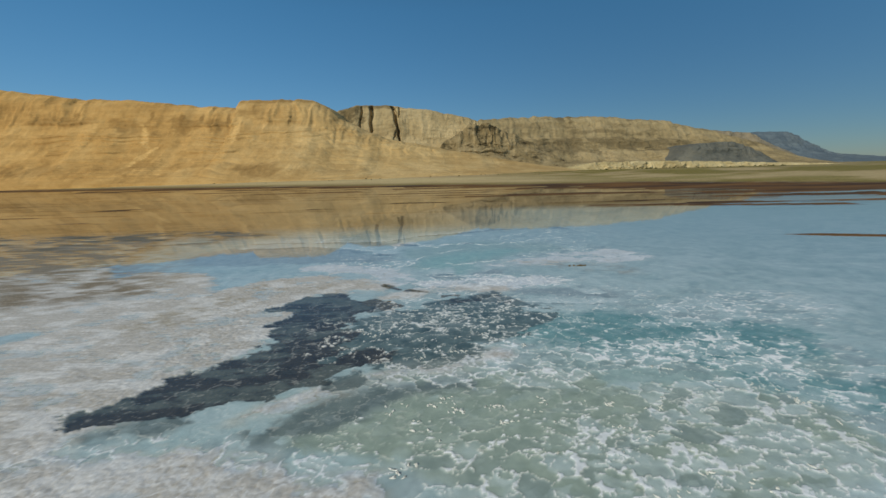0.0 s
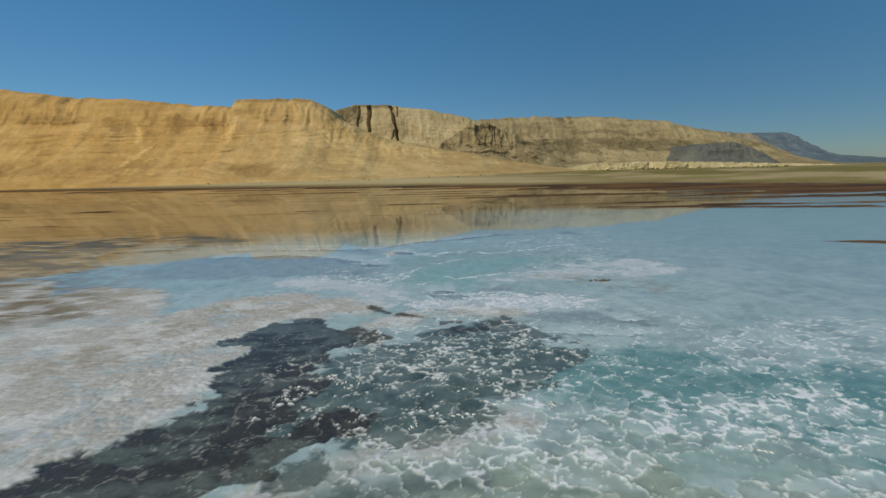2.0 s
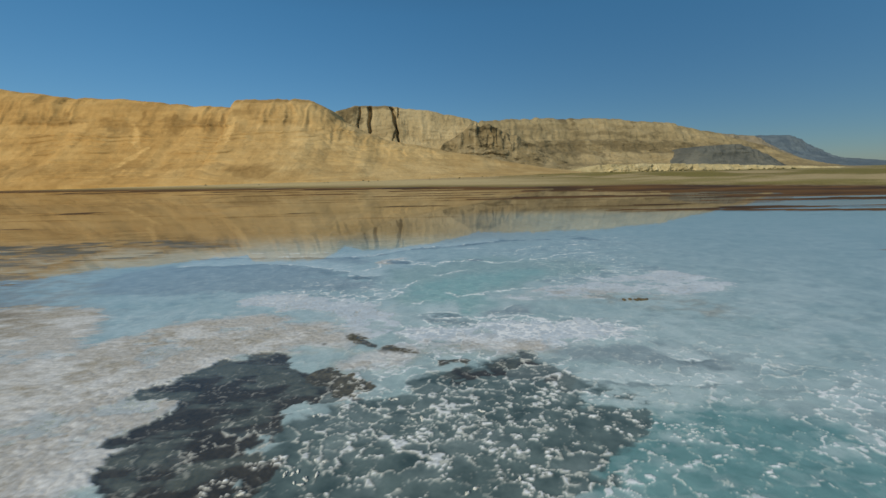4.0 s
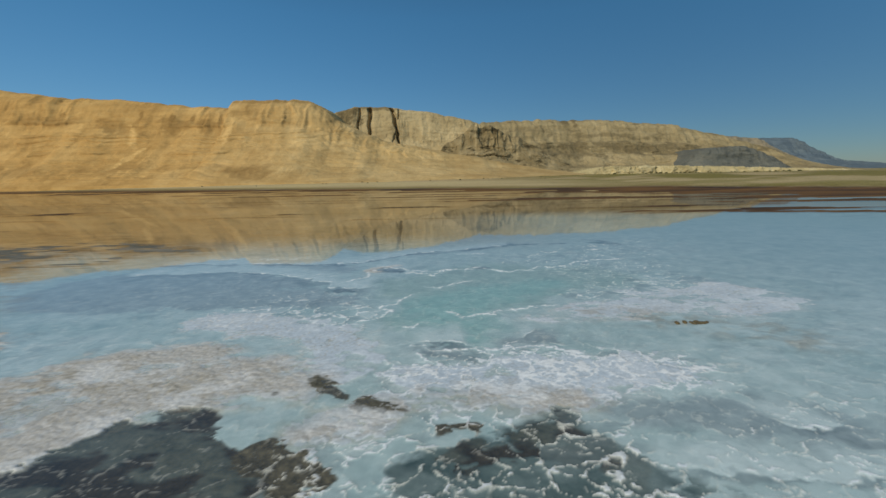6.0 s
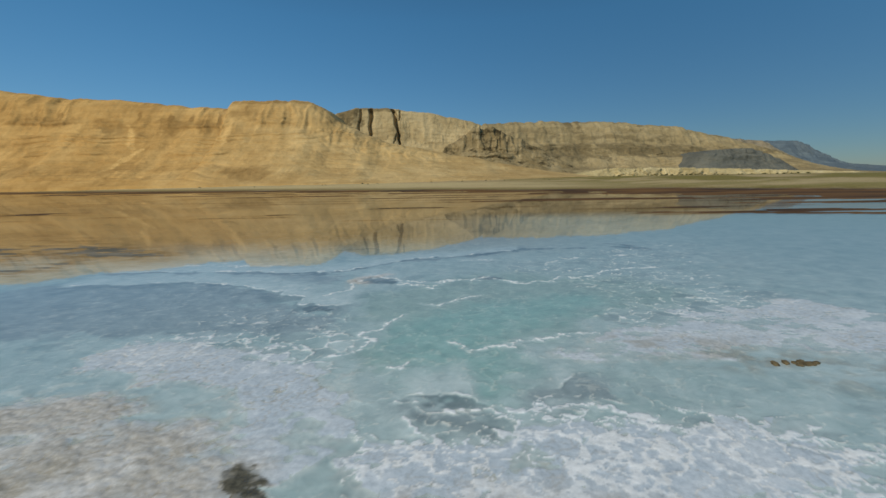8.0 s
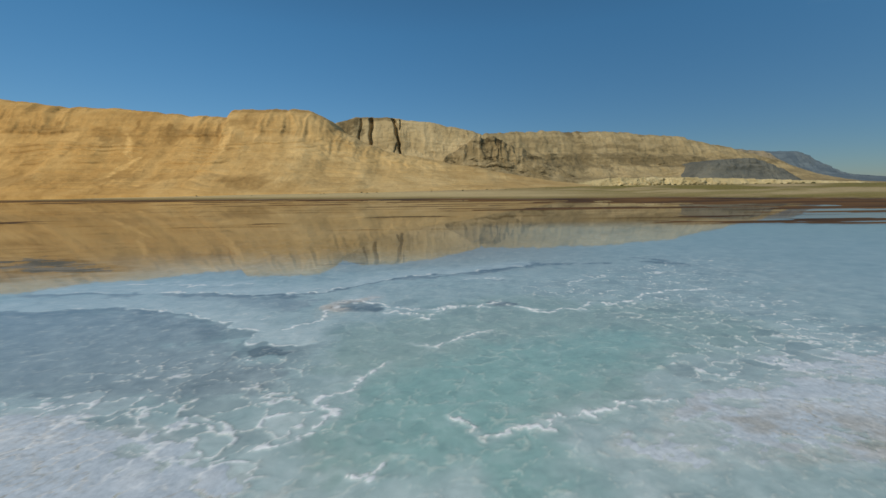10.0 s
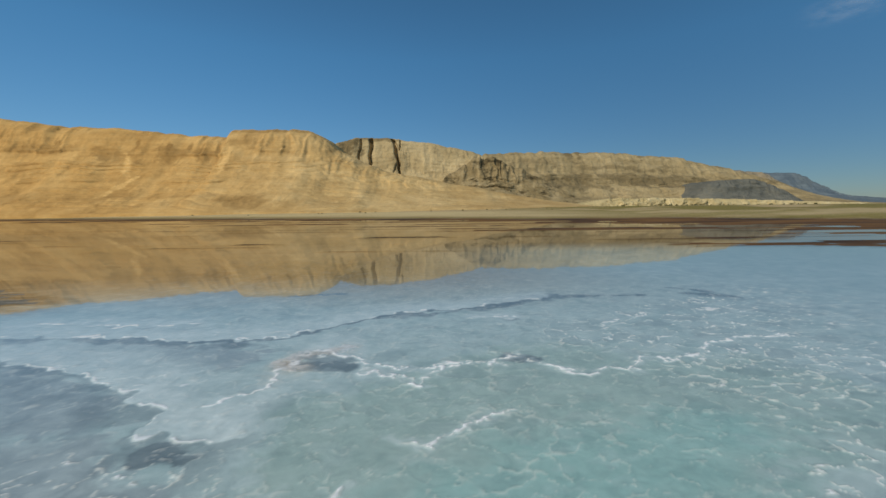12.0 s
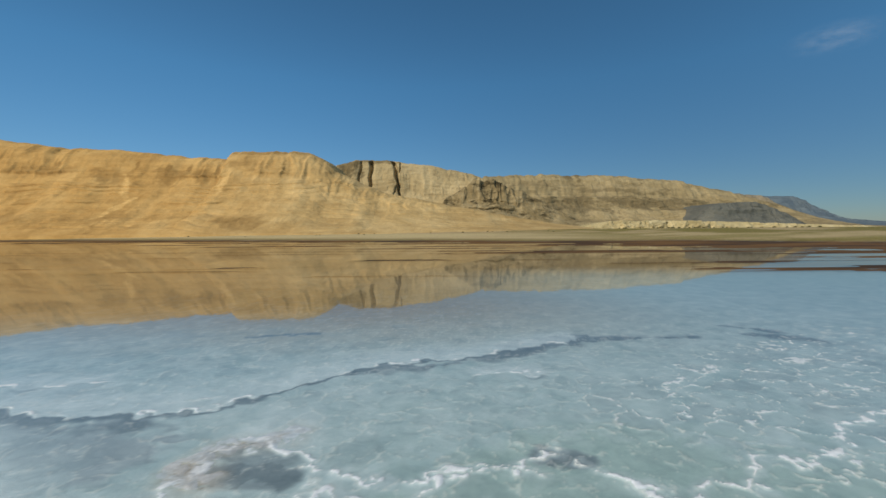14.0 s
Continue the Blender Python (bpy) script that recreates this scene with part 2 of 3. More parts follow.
ZONES = {
    # deep, dark pools
    "dark": [[(-36.5, 35.2, 1.2), (-30, 40.5, 4.4), (-23, 46, 5), (-18, 51.5, 5.4), (-21, 60, 6.4), (-20, 68, 5.5)],
             [(-29, 66, 2), (-22, 69, 4.6), (-13, 66, 2), (-8.5, 66, 0.8)], [(2.6, 68.6, 1.3), (10, 69.6, 2.2), (13.4, 66.8, 1.6)], [(-28, 38.4, 2.2), (-20.5, 40, 2.4), (-15, 43.6, 2.6), (-9, 47.5, 2.4)]],
    # brown-green puddles in the crust
    "murk": [[(-12.2, 79.4, 0.3), (-10.4, 78, 0.75), (-8.4, 76.4, 0.5)], [(-6.5, 75.2, 0.7), (-4, 74.4, 0.6), (-1, 73.4, 0.4)], [(0.6, 71.2, 1.0), (3.2, 71.6, 0.9)], [(-15, 77, 0.4)], [(-13, 69, 1.4), (-8, 66.5, 1.2)]],
    # deep green pools
    "deep": [[(-14, 48, 5), (-8, 56, 7), (4, 58, 7.5), (8, 64, 6.5), (6, 67, 4)], [(-1, 66.6, 1.6), (4, 68, 2.6), (10, 69.4, 2.8), (14, 66.4, 2.4), (19.5, 62.6, 1.0)], [(9, 57, 5), (16, 59.5, 3)], [(-12, 42, 2), (-6, 46, 3), (2, 49, 3)], [(3, 69.4, 1.2), (10, 70.4, 1.6)]],
    # dim grey-blue water beside the dark pools
    "gloom": [[(-33.5, 32.6, 1.5), (-27, 34, 1.3)], [(-17, 32, 1.8), (-12, 35.2, 2.3), (-6, 39, 2), (3, 40.2, 1.5)]],
    # turquoise shallows
    "jade": [[(14, 60, 2.6), (22, 58.5, 3), (31, 56, 4)], [(14, 55, 5), (24, 51, 6.5), (34, 49, 7), (46, 50, 6)], [(36, 40, 3), (46, 35, 5)]],
    "teal": [[(16, 44, 5), (30, 42, 6), (44, 44, 6)], [(14, 110, 8), (24, 114, 6)], [(-4, 96, 3), (3, 104, 9), (9, 108, 10), (1, 114, 9)], [(-2, 111, 9), (12, 119, 9), (30, 116, 8)]],
    # clear turquoise water of the widest pool
    "aqua": [[(3, 88, 2.2), (3, 93, 5), (1, 101, 7), (10, 107, 6), (20, 111, 4)]],
    # grey-green shallows
    "grey": [[(-13, 32.5, 3), (-3, 34, 6), (8, 31, 8), (20, 31, 8), (33, 31, 7)], [(-4, 40, 4), (6, 40, 4), (14, 38, 4)]],
    # blue-grey water over soft mud
    "blue": [[(-56, 129, 2.5), (-34, 127.5, 3.5), (-20, 126.5, 3)], [(-62, 114, 12), (-40, 111, 10), (-26, 106, 6), (-16, 104, 3)], [(-40, 121, 3), (-28, 114, 4)], [(15, 73, 1.4), (23, 72.5, 2.4), (31, 70, 2.4)], [(-2, 86, 1.0), (1.5, 85, 1.8), (4, 83, 1.4)], [(9, 86.5, 1.2), (13, 88.6, 1.6)]],
    # slate-blue deeper water
    "slate": [[(44, 37, 2), (52, 36, 4)], [(10, 149.5, 0.8), (20, 152, 1.6), (36, 152, 0.8)], [(42, 155, 0.6), (50, 150, 1.4)],
              [(-25, 154, 0.6), (-16, 156, 0.9)], [(8.6, 125.4, 0.6), (10.4, 125, 0.5)], [(44, 158, 0.5), (49.5, 154.7, 0.9)], [(-17, 110.2, 1.0), (-14, 110, 0.6)], [(-12, 123.6, 1.2), (-9.6, 124.4, 1.7), (-7.8, 123.8, 1.3)]],
    # stained dry salt crust
    "crust": [[(-21, 34.8, 0.7), (-14.6, 38.5, 1.0), (-9.6, 42.2, 1.3), (-1.6, 44.2, 1.4), (8, 47, 1.0)], [(-10, 71, 1.4), (-6, 73, 1.6), (-1, 75.4, 2), (6, 75.2, 1.6), (13, 74.8, 1.3)], [(-48, 25, 9), (-32, 25.5, 4.6), (-15, 26, 3.4), (-8, 23.5, 3)], [(-62, 42, 14), (-50, 54, 12), (-44, 66, 11), (-36, 78, 9), (-27, 81, 6.5), (-19, 80, 4.5), (-13, 78, 2)],
              [(-13, 122.4, 1.2), (-13.4, 126, 1.0), (-10, 127.2, 0.8)], [(-58, 70, 14), (-68, 84, 13)], [(-84, 66, 18), (-96, 84, 18)], [(-43, 35, 9), (-36, 48, 9), (-33, 58, 8.5), (-30, 70, 7)]],
    # clean white crust, cracked into plates
    "chalk": [[(14, 95, 1.4), (19, 96.5, 3), (26, 98, 4), (34, 100, 6), (48, 102, 8)], [(-32, 97, 3.5), (-19, 94, 4), (-11.5, 88, 3.6), (-9, 82, 3)],
              [(-4, 79, 2.6), (6, 79, 4), (15, 79, 4), (23, 79.5, 2.5)]],
    # dark brown silted crust
    "umber": [[(-125, 105, 40), (-100, 85, 24), (-78, 84, 10), (-66, 78, 5)], [(-190, 165, 50), (-125, 145, 24)], [(-150, 185, 22), (-100, 165, 12), (-66, 150, 5)]],
    # dark scum afloat on the far shallows
    "scum": [[(-190, 165, 40), (-125, 150, 22), (-88, 140, 9)], [(-150, 185, 22), (-105, 165, 12), (-70, 152, 4)]],
    # brown-stained crust
    "tan": [[(20, 97, 1.2), (28, 96, 3), (35, 92, 3.5), (43, 88, 3)], [(32.5, 92, 0.8), (36, 91.4, 0.7)], [(-120, 125, 28), (-88, 100, 18), (-66, 86, 10)], [(-46, 62, 6), (-36, 80, 4), (-26, 79, 3.5), (-18, 78.6, 2)]],
}
SOFT = {"dark": 0.3, "deep": 0.6, "jade": 1.6, "gloom": 1.0, "murk": 0.15, "blue": 1.2, "crust": 2.0, "chalk": 1.2, "tan": 4.0, "umber": 6.0, "scum": 6.0, "teal": 2.2, "aqua": 3.0, "grey": 1.6, "slate": 0.35}
# thin salt ribs that stand out of the water
RIBS = [
    [(-11, 94.5), (-9.0, 95.3), (-7.4, 98.6), (-8.4, 101.2), (-6.0, 101.0), (-5.6, 104), (-3.8, 107)],
    [(2.4, 97.6), (4.5, 96.1), (7.9, 96.8), (8.8, 98.6), (13.5, 98.9), (18.7, 100.6)],
    [(-18, 115.8), (-13.4, 119.1), (-13.8, 122.9), (-11.8, 127.1), (-7.4, 126.4), (-6.2, 123.6), (-2.4, 122.6), (2.3, 123.6), (6.6, 124.2), (9.0, 126.6)],
    [(10.2, 125.2), (12.1, 122.6), (15.2, 121.6), (19.8, 122.3), (22, 125.2), (26.5, 124), (32.6, 129.4), (42.4, 131)],
    [(-3.2, 86.4), (4.4, 85.2), (10, 86), (16.4, 84.3), (18.4, 81.6), (23, 82.4), (26.7, 81.2), (25, 77.8), (19, 76.4), (14.5, 75.2)],
    [(-2.3, 84.4), (0, 81.6), (4, 81.6), (9, 82.6), (12.5, 81)],
    [(-6.2, 122.4), (-0.2, 119.4), (1.3, 122.6), (7.5, 123.8)],
    [(-1.8, 111.7), (0.2, 110.4), (3.3, 113), (7.6, 114.4)],
    [(-5, 92.4), (-3.4, 92.3), (-2.2, 93.4)],
]
# brinks of pale salt shelves, with deeper water on the near side: how far it reaches, how dark it is, the line
BRINKS = [
    (4.2, 0.5, [(-66, 123.6), (-58, 123.8), (-45, 125.4), (-38, 123.6), (-31, 121.3), (-25, 118), (-20.6, 115), (-19.6, 111.4), (-14, 111), (-11, 112)]),
    (2.4, 1.0, [(-66, 134), (-52, 133), (-35, 132.6), (-26, 131.2), (-18, 131.8), (-12.5, 136.5), (-6.5, 142), (0.4, 143.3), (8.4, 146), (21, 151.5)]),
    (3.0, 0.8, [(-14.5, 123.8), (-12.7, 126.2), (-10, 126.4), (-7.4, 126), (-6.2, 124)]),
    (2.6, 0.75, [(-3, 86.6), (-1.3, 87.3), (3.2, 87), (5, 85.2)]),
    (1.3, 0.8, [(9.4, 88), (11, 88.6), (13.5, 90.8)]),
    (0.9, 0.8, [(26, 71.4), (27.5, 71), (30.8, 69.8), (33.5, 69.2)]),
    (0.8, 0.6, [(-58, 137.5), (-48, 138), (-38, 136.6), (-30, 138)]),
    (0.7, 0.55, [(4, 138), (9, 139.4), (14, 138.6)]),
    (0.8, 0.6, [(16, 66), (21, 66.6), (27, 64.6), (34, 65.4)]),
]


def cells(x, y, seed):
    """Scattered cells: how near the border is, in cells, and the chance numbers of the cell and of its neighbour across it."""
    ix, iy = np.floor(x), np.floor(y)
    f1, f2 = np.full(x.shape, 9.0), np.full(x.shape, 9.0)
    one, two = np.zeros(x.shape), np.zeros(x.shape)
    for dx in (-1, 0, 1):
        for dy in (-1, 0, 1):
            cx, cy = ix + dx, iy + dy
            chance = lattice(cx, cy, seed)
            d = np.hypot(cx + chance - x, cy + lattice(cx, cy, seed + 5) - y)
            nearest, second = d < f1, (d >= f1) & (d < f2)
            two = np.where(nearest, one, np.where(second, chance, two))
            f2 = np.where(nearest, f1, np.where(second, d, f2))
            one, f1 = np.where(nearest, chance, one), np.where(nearest, d, f1)
    scatter = 7.13
    return f2 - f1, (one * scatter) % 1.0, (two * scatter) % 1.0


def dots(x, y, size, share, seed):
    """Scattered lumps, longer than deep: 1 in the middle, 0 outside."""
    gx, gy = x / size, y / size * 1.9
    ix, iy = np.floor(gx), np.floor(gy)
    best = np.zeros(x.shape)
    for dx in (-1, 0, 1):
        for dy in (-1, 0, 1):
            cx, cy = ix + dx, iy + dy
            r = (0.18 + 0.30 * lattice(cx, cy, seed + 3)) * (lattice(cx, cy, seed + 9) < share)
            d = np.hypot(cx + 0.1 + 0.8 * lattice(cx, cy, seed) - gx, cy + 0.1 + 0.8 * lattice(cx, cy, seed + 5) - gy)
            best = np.maximum(best, np.where(r > 0, 1 - d / np.maximum(r, 1e-3), 0))
    return smooth(0.0, 0.4, best)


LACE = [  # where salt rims stand round small pools, and how thickly
    (0.75, [(14, 25, 8), (28, 25, 8)]), (0.55, [(-2, 25, 4), (6, 27, 5)]), (0.58, [(24, 32, 7), (36, 33, 12), (46, 40, 10)]), (0.62, [(34, 58, 4), (46, 60, 7), (60, 62, 8)]), (0.9, [(20, 46, 4), (28, 46, 5), (40, 45, 7)]),
    (0.8, [(8, 49, 3), (12, 52, 3), (18, 54, 3)]), (0.8, [(-40, 25, 7), (-12, 26, 5)]), (0.88, [(-2, 79, 4), (8, 81, 4.5), (19, 80, 4), (25, 79.5, 3)]), (0.75, [(-7, 68, 2.5), (-4, 72, 3), (6, 73.5, 1.5)]), (0.32, [(24, 66, 5), (36, 68, 7)]),
    (0.55, [(-30, 99, 5), (-13, 97, 5)]), (0.42, [(24, 105, 4), (45, 112, 7)]), (0.3, [(28, 120, 7), (42, 125, 9)]), (0.3, [(18, 132, 6), (36, 138, 9), (60, 146, 12)]), (0.85, [(-6, 43, 2.5), (6, 43, 4), (14, 44, 4)]), (0.34, [(-26, 105, 6), (-14, 105, 4)]),
    (0.68, [(-6, 60, 7), (4, 62, 5), (12, 67, 5)]), (0.5, [(-20, 59, 2), (-15, 58, 2)]),
]
KNOBS = [(0.65, [(-12, 50, 7), (0, 54, 8), (8, 60, 6)]), (0.55, [(-6, 31, 4), (4, 30, 6), (14, 33, 6)]), (0.6, [(12, 64, 4), (22, 58, 5)]), (0.3, [(-22, 47, 5), (-16, 60, 5)]), (0.35, [(24, 32, 8), (40, 36, 8)])]


def strewn(x, y, table, wob, soft):
    total = np.zeros(x.shape)
    for amount, ch in table:
        total = np.maximum(total, amount * (1 - smooth(-soft, soft, chain_distance(x, y, ch) + 0.7 * wob)))
    return total


def build_ground():
    xs = spread(-36, 40, 0.14, -4800, 4800, 1.032)
    ys = spread(22, 142, 0.135, -900, 4900, 1.032, 1.15)
    x, y = (a.ravel() for a in np.meshgrid(xs, ys))
    near = np.clip(1 - smooth(150, 240, y), 0, 1)
    aside = np.maximum(np.maximum(-36 - x, x - 40), 0)
    f = {}
    warp_x, warp_y = fbm(x / 2.2, y / 2.2, 3, 41) - 0.5, fbm(x / 2.2, y / 2.2, 3, 47) - 0.5
    jag_x, jag_y = fbm(x / 0.7, y / 0.6, 2, 151) - 0.5, fbm(x / 0.7, y / 0.6, 2, 157) - 0.5
    plenty, broken = fbm(x / 8, y / 6, 3, 51), fbm(x / 1.6, y / 1.2, 3, 61)
    # salt plates: wide ones, and small ones within
    ragged, edge_own, edge_other = cells((x + 3.4 * warp_x + 1.1 * jag_x) / 2.9, (y + 2.4 * warp_y + 0.9 * jag_y) / 2.0, 13)
    small, small_own, _ = cells((x + 1.5 * warp_x + 0.8 * jag_x) / 1.35, (y + 1.1 * warp_y + 0.6 * jag_y) / 0.85, 17)
    # shores follow the rims of the plates
    wob = (fbm(x / 5.5, y / 4.0, 3, 11, 0.55) - 0.5) * 5 + (edge_own - 0.5) * 1.8 + (small_own - 0.5) * 1.0 + (fbm(x / 1.2, y / 0.8, 3, 21) - 0.5) * 1.2
    for key, chains in ZONES.items():
        d = np.full(x.shape, 1e6)
        for ch in chains:
            size = min(1.0, max(c[2] for c in ch) / 4 + 0.22)
            d = np.minimum(d, chain_distance(x, y, ch) + wob * size)
        f[key] = 1 - smooth(-SOFT[key], SOFT[key], d)
    speck = fbm(x / 2.2, y / 1.4, 5, 31, 0.6)
    f["umber"] = 0.9 * f["umber"] * smooth(0.38, 0.54, 0.55 * fbm(x / 7, y / 2.4, 5, 35, 0.65) + 0.2 * speck + 0.25 * fbm(x / 40, y / 25, 3, 37))
    f["scum"] = 0.85 * f["scum"] * smooth(0.53, 0.59, 0.75 * fbm(x / 9, y / 2.2, 5, 95, 0.62) + 0.25 * fbm(x / 45, y / 14, 3, 97))
    puddle = smooth(0.36, 0.44, 0.7 * fbm(x / 6, y / 3.6, 4, 33, 0.6) + 0.3 * speck)
    f["crust"] = f["crust"] * (0.55 + 0.45 * puddle) * (1 - f["dark"]) * (1 - 0.8 * f["deep"])
    f["chalk"] = f["chalk"] * (0.35 + 0.65 * smooth(0.3, 0.42, 0.5 * speck + 0.5 * plenty)) * (1 - f["dark"]) * (1 - 0.8 * f["deep"]) * (1 - 0.85 * f["blue"])
    dry = np.maximum(f["crust"], f["chalk"])
    # crevices between the knobs of the crust, and plate cracks, darkened with the tan colour
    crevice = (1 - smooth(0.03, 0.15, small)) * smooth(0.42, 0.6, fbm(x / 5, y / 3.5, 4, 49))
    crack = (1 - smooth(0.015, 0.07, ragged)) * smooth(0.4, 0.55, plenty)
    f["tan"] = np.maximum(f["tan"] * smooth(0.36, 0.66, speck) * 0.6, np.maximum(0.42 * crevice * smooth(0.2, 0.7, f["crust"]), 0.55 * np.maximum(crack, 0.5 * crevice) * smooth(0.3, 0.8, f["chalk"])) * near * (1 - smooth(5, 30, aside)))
    # rims of salt round the plates
    lace = np.maximum(strewn(x, y, LACE, wob, 3.0), 0.17 * near)
    share = 0.15 + 0.55 * lace * smooth(0.25, 0.6, plenty)
    filled, across = 1 - smooth(share - 0.02, share + 0.02, edge_own), edge_other < share
    filled2 = 1 - smooth(share - 0.1, share + 0.05, small_own)
    brink = np.where((filled > 0.5) != across, 1.0, 0.5)
    bead = 0.32 + 1.45 * smooth(0.36, 0.68, fbm(x / 0.5, y / 0.42, 2, 161))
    gate = smooth(0.28, 0.42, 0.55 * broken + 0.45 * plenty + 0.12 * lace)
    rib = (1 - smooth(0.4, 1.0, ragged / ((0.05 + 0.15 * lace) * bead * brink + 0.004))) * smooth(0.08, 0.25, lace) * gate * (0.4 + 0.6 * lace)
    rib = np.maximum(rib, 0.85 * (1 - smooth(0.4, 1.0, small / (0.14 * lace * bead + 0.004))) * smooth(0.5, 0.75, lace) * smooth(0.48, 0.62, broken) * (0.45 + 0.55 * (small_own < share)))
    knob = strewn(x, y, KNOBS, wob, 2.5) * (0.35 + 0.65 * (1 - smooth(0.12, 0.4, ragged))) * smooth(0.42, 0.58, fbm(x / 2.6, y / 1.0, 3, 71))
    lumps = np.maximum(dots(x + 0.5 * jag_x, y + 0.3 * jag_y, 0.85, 0.45, 301), dots(x + 0.4 * jag_x, y + 0.3 * jag_y, 0.5, 0.5, 311))
    rib = np.maximum(rib, lumps * smooth(0.2, 0.45, knob))
    line = np.full(x.shape, 1e6)
    for ch in RIBS:
        line = np.minimum(line, chain_distance(x + 2.6 * warp_x + 0.9 * jag_x, y + 2.6 * warp_y + 0.9 * jag_y, [(a, b, 0.0) for a, b in ch]))
    rib = np.maximum(rib, 0.9 * (1 - smooth(0.05, 0.24, line / bead)) * smooth(0.2, 0.35, broken))
    f["plate"] = np.maximum(0.62 * filled * smooth(0.2, 0.5, lace), 0.6 * filled2 * smooth(0.45, 0.8, lace)) * (0.6 + 0.4 * smooth(0.3, 0.6, broken)) * (1 - 0.75 * np.maximum(f["dark"], f["deep"]))
    f["plate"] = np.maximum(f["plate"], 0.55 * (1 - smooth(0.1, 0.9, line)))
    # brinks of the shelves
    lip = np.zeros(x.shape)
    shade = np.zeros(x.shape)
    for reach, depth, pts in BRINKS:
        px, py = [p[0] for p in pts], [p[1] for p in pts]
        sx = x + 2.2 * warp_x + 0.4 * jag_x
        below = np.interp(sx, px, py) + 0.3 - (y + 3.0 * warp_y + 0.5 * jag_y)
        ends = smooth(px[0] - 0.5, px[0] + 2.5, sx) * (1 - smooth(px[-1] - 2.5, px[-1] + 0.5, sx))
        varied = reach * (0.35 + 1.3 * smooth(0.3, 0.7, fbm(x / 4, y / 3, 3, 191)))
        shade = np.maximum(shade, depth * ends * smooth(-0.05, 0.15, below) * (1 - smooth(0.35, 1.0, below / varied)))
        above = ends * (1 - smooth(0.05, 0.2, below))
        lip = np.maximum(lip, above * (1 - smooth(0.1, 1.0, -below / (2.2 * reach + 3.0))))
        rib = np.maximum(rib, 0.6 * ends * (1 - smooth(0.08, 0.34, np.abs(below + 0.16))) * smooth(0.5, 0.62, broken))
    f["plate"] = np.maximum(f["plate"], 0.8 * lip)
    rib = rib * near * (1 - 0.85 * smooth(8, 45, aside)) * (1 - 0.5 * f["crust"])
    for key in ("teal", "aqua", "blue"):
        f[key] = f[key] * (1 - 0.9 * lip)
    # plates of unlike depth
    uneven = 0.35 * smooth(0.62, 0.9, edge_own) * near * smooth(0.15, 0.4, lace) * (1 - f["plate"]) * (1 - smooth(10, 40, aside))
    f["slate"] = np.maximum(np.maximum(f["slate"], uneven), shade)
    f["salt"] = np.maximum(np.clip(rib, 0, 1) * 0.92, (0.4 * f["crust"] + 0.22 * f["chalk"]) * smooth(0.48, 0.66, fbm(x / 4, y / 2.6, 5, 39, 0.6)))
    f["film"] = (0.7 - 0.35 * smooth(90, 115, y)) * smooth(0.35, 0.65, fbm(x / 9, y / 5, 5, 131, 0.6)) * near
    # faint plates in the open shallows
    calm = near * (1 - smooth(12, 60, aside))
    f["film"] = np.maximum(f["film"], 0.3 * smooth(0.52, 0.62, edge_own) * calm)
    f["plate"] = np.maximum(f["plate"], 0.15 * smooth(0.6, 0.66, small_own) * smooth(0.4, 0.55, broken) * calm * (1 - np.maximum(f["dark"], f["deep"])))
    f["slate"] = np.maximum(f["slate"], 0.13 * (1 - smooth(0.10, 0.14, edge_own)) * calm * (1 - f["crust"]))
    f["deep"] = np.maximum(f["deep"], 0.9 * f["dark"])
    whole = f["dark"] * (1 - 0.6 * filled * smooth(0.3, 0.55, lace))
    f["dark"] = whole * smooth(0.30, 0.56, fbm(x / 4.5, y / 2.2, 4, 185, 0.6))
    f["murk"] = np.maximum(f["murk"], 0.6 * (whole - f["dark"]))
    # far water: dark mud bars, stretched along the shore
    ysh = shore_y(x)
    inland = y - ysh + (fbm(x / 90, y / 60, 4, 81) - 0.5) * 45
    bars = fbm(x / 130, y / 9, 4, 91, 0.6) + 0.12 * smooth(100, 260, x) * smooth(235, 300, y)
    thick = np.interp(inland, [-330, -200, -110, -60, -25, 2], [0.64, 0.57, 0.51, 0.42, 0.25, 0.0])
    bar = smooth(thick, thick + 0.05, bars) * smooth(190, 230, y)
    bar = np.maximum(bar, 1 - smooth(-0.2, 0.8, chain_distance(x, y, [(117, 126.5, 0.3), (128, 124, 2.6), (150, 118, 2.2)]) + wob * 0.12))
    bar = np.maximum(bar, 1 - smooth(-0.2, 0.8, chain_distance(x, y, [(-206, 208, 0.3), (-190, 206, 1.6), (-174, 203, 0.8)]) + wob * 0.2))
    bar = np.maximum(bar, 1 - smooth(-0.5, 1.5, chain_distance(x, y, [(92, 250, 0.5), (120, 236, 3.5), (160, 226, 5), (230, 215, 6)]) + wob * 0.4))
    f["mud"] = np.clip(bar * (1 - smooth(12, 36, inland)), 0, 1)
    f["land"] = smooth(4, 24, inland)
    f["olive"] = f["land"] * smooth(60, 420, x + 0.5 * inland) * (1 - 0.8 * smooth(0.45, 0.7, fbm(x / 110, y / 40, 4, 141)))
    f["beach"] = f["land"] * smooth(50, 90, inland) * (1 - smooth(180, 230, inland)) * smooth(0.25, 0.5, fbm(x / 160, y / 18, 4, 171)) * (1 - 0.75 * smooth(0, 260, x))
    f["olive"] = np.maximum(f["olive"], 0.7 * f["land"] * (1 - smooth(40, 80, inland)))
    far = smooth(150, 240, y) * (1 - smooth(-10, 10, inland))
    f["silt"] = smooth(138, 178, y + wob) * (1 - smooth(-10, 10, inland)) * (1 - smooth(-20, 60, x) * (1 - smooth(215, 260, y)))
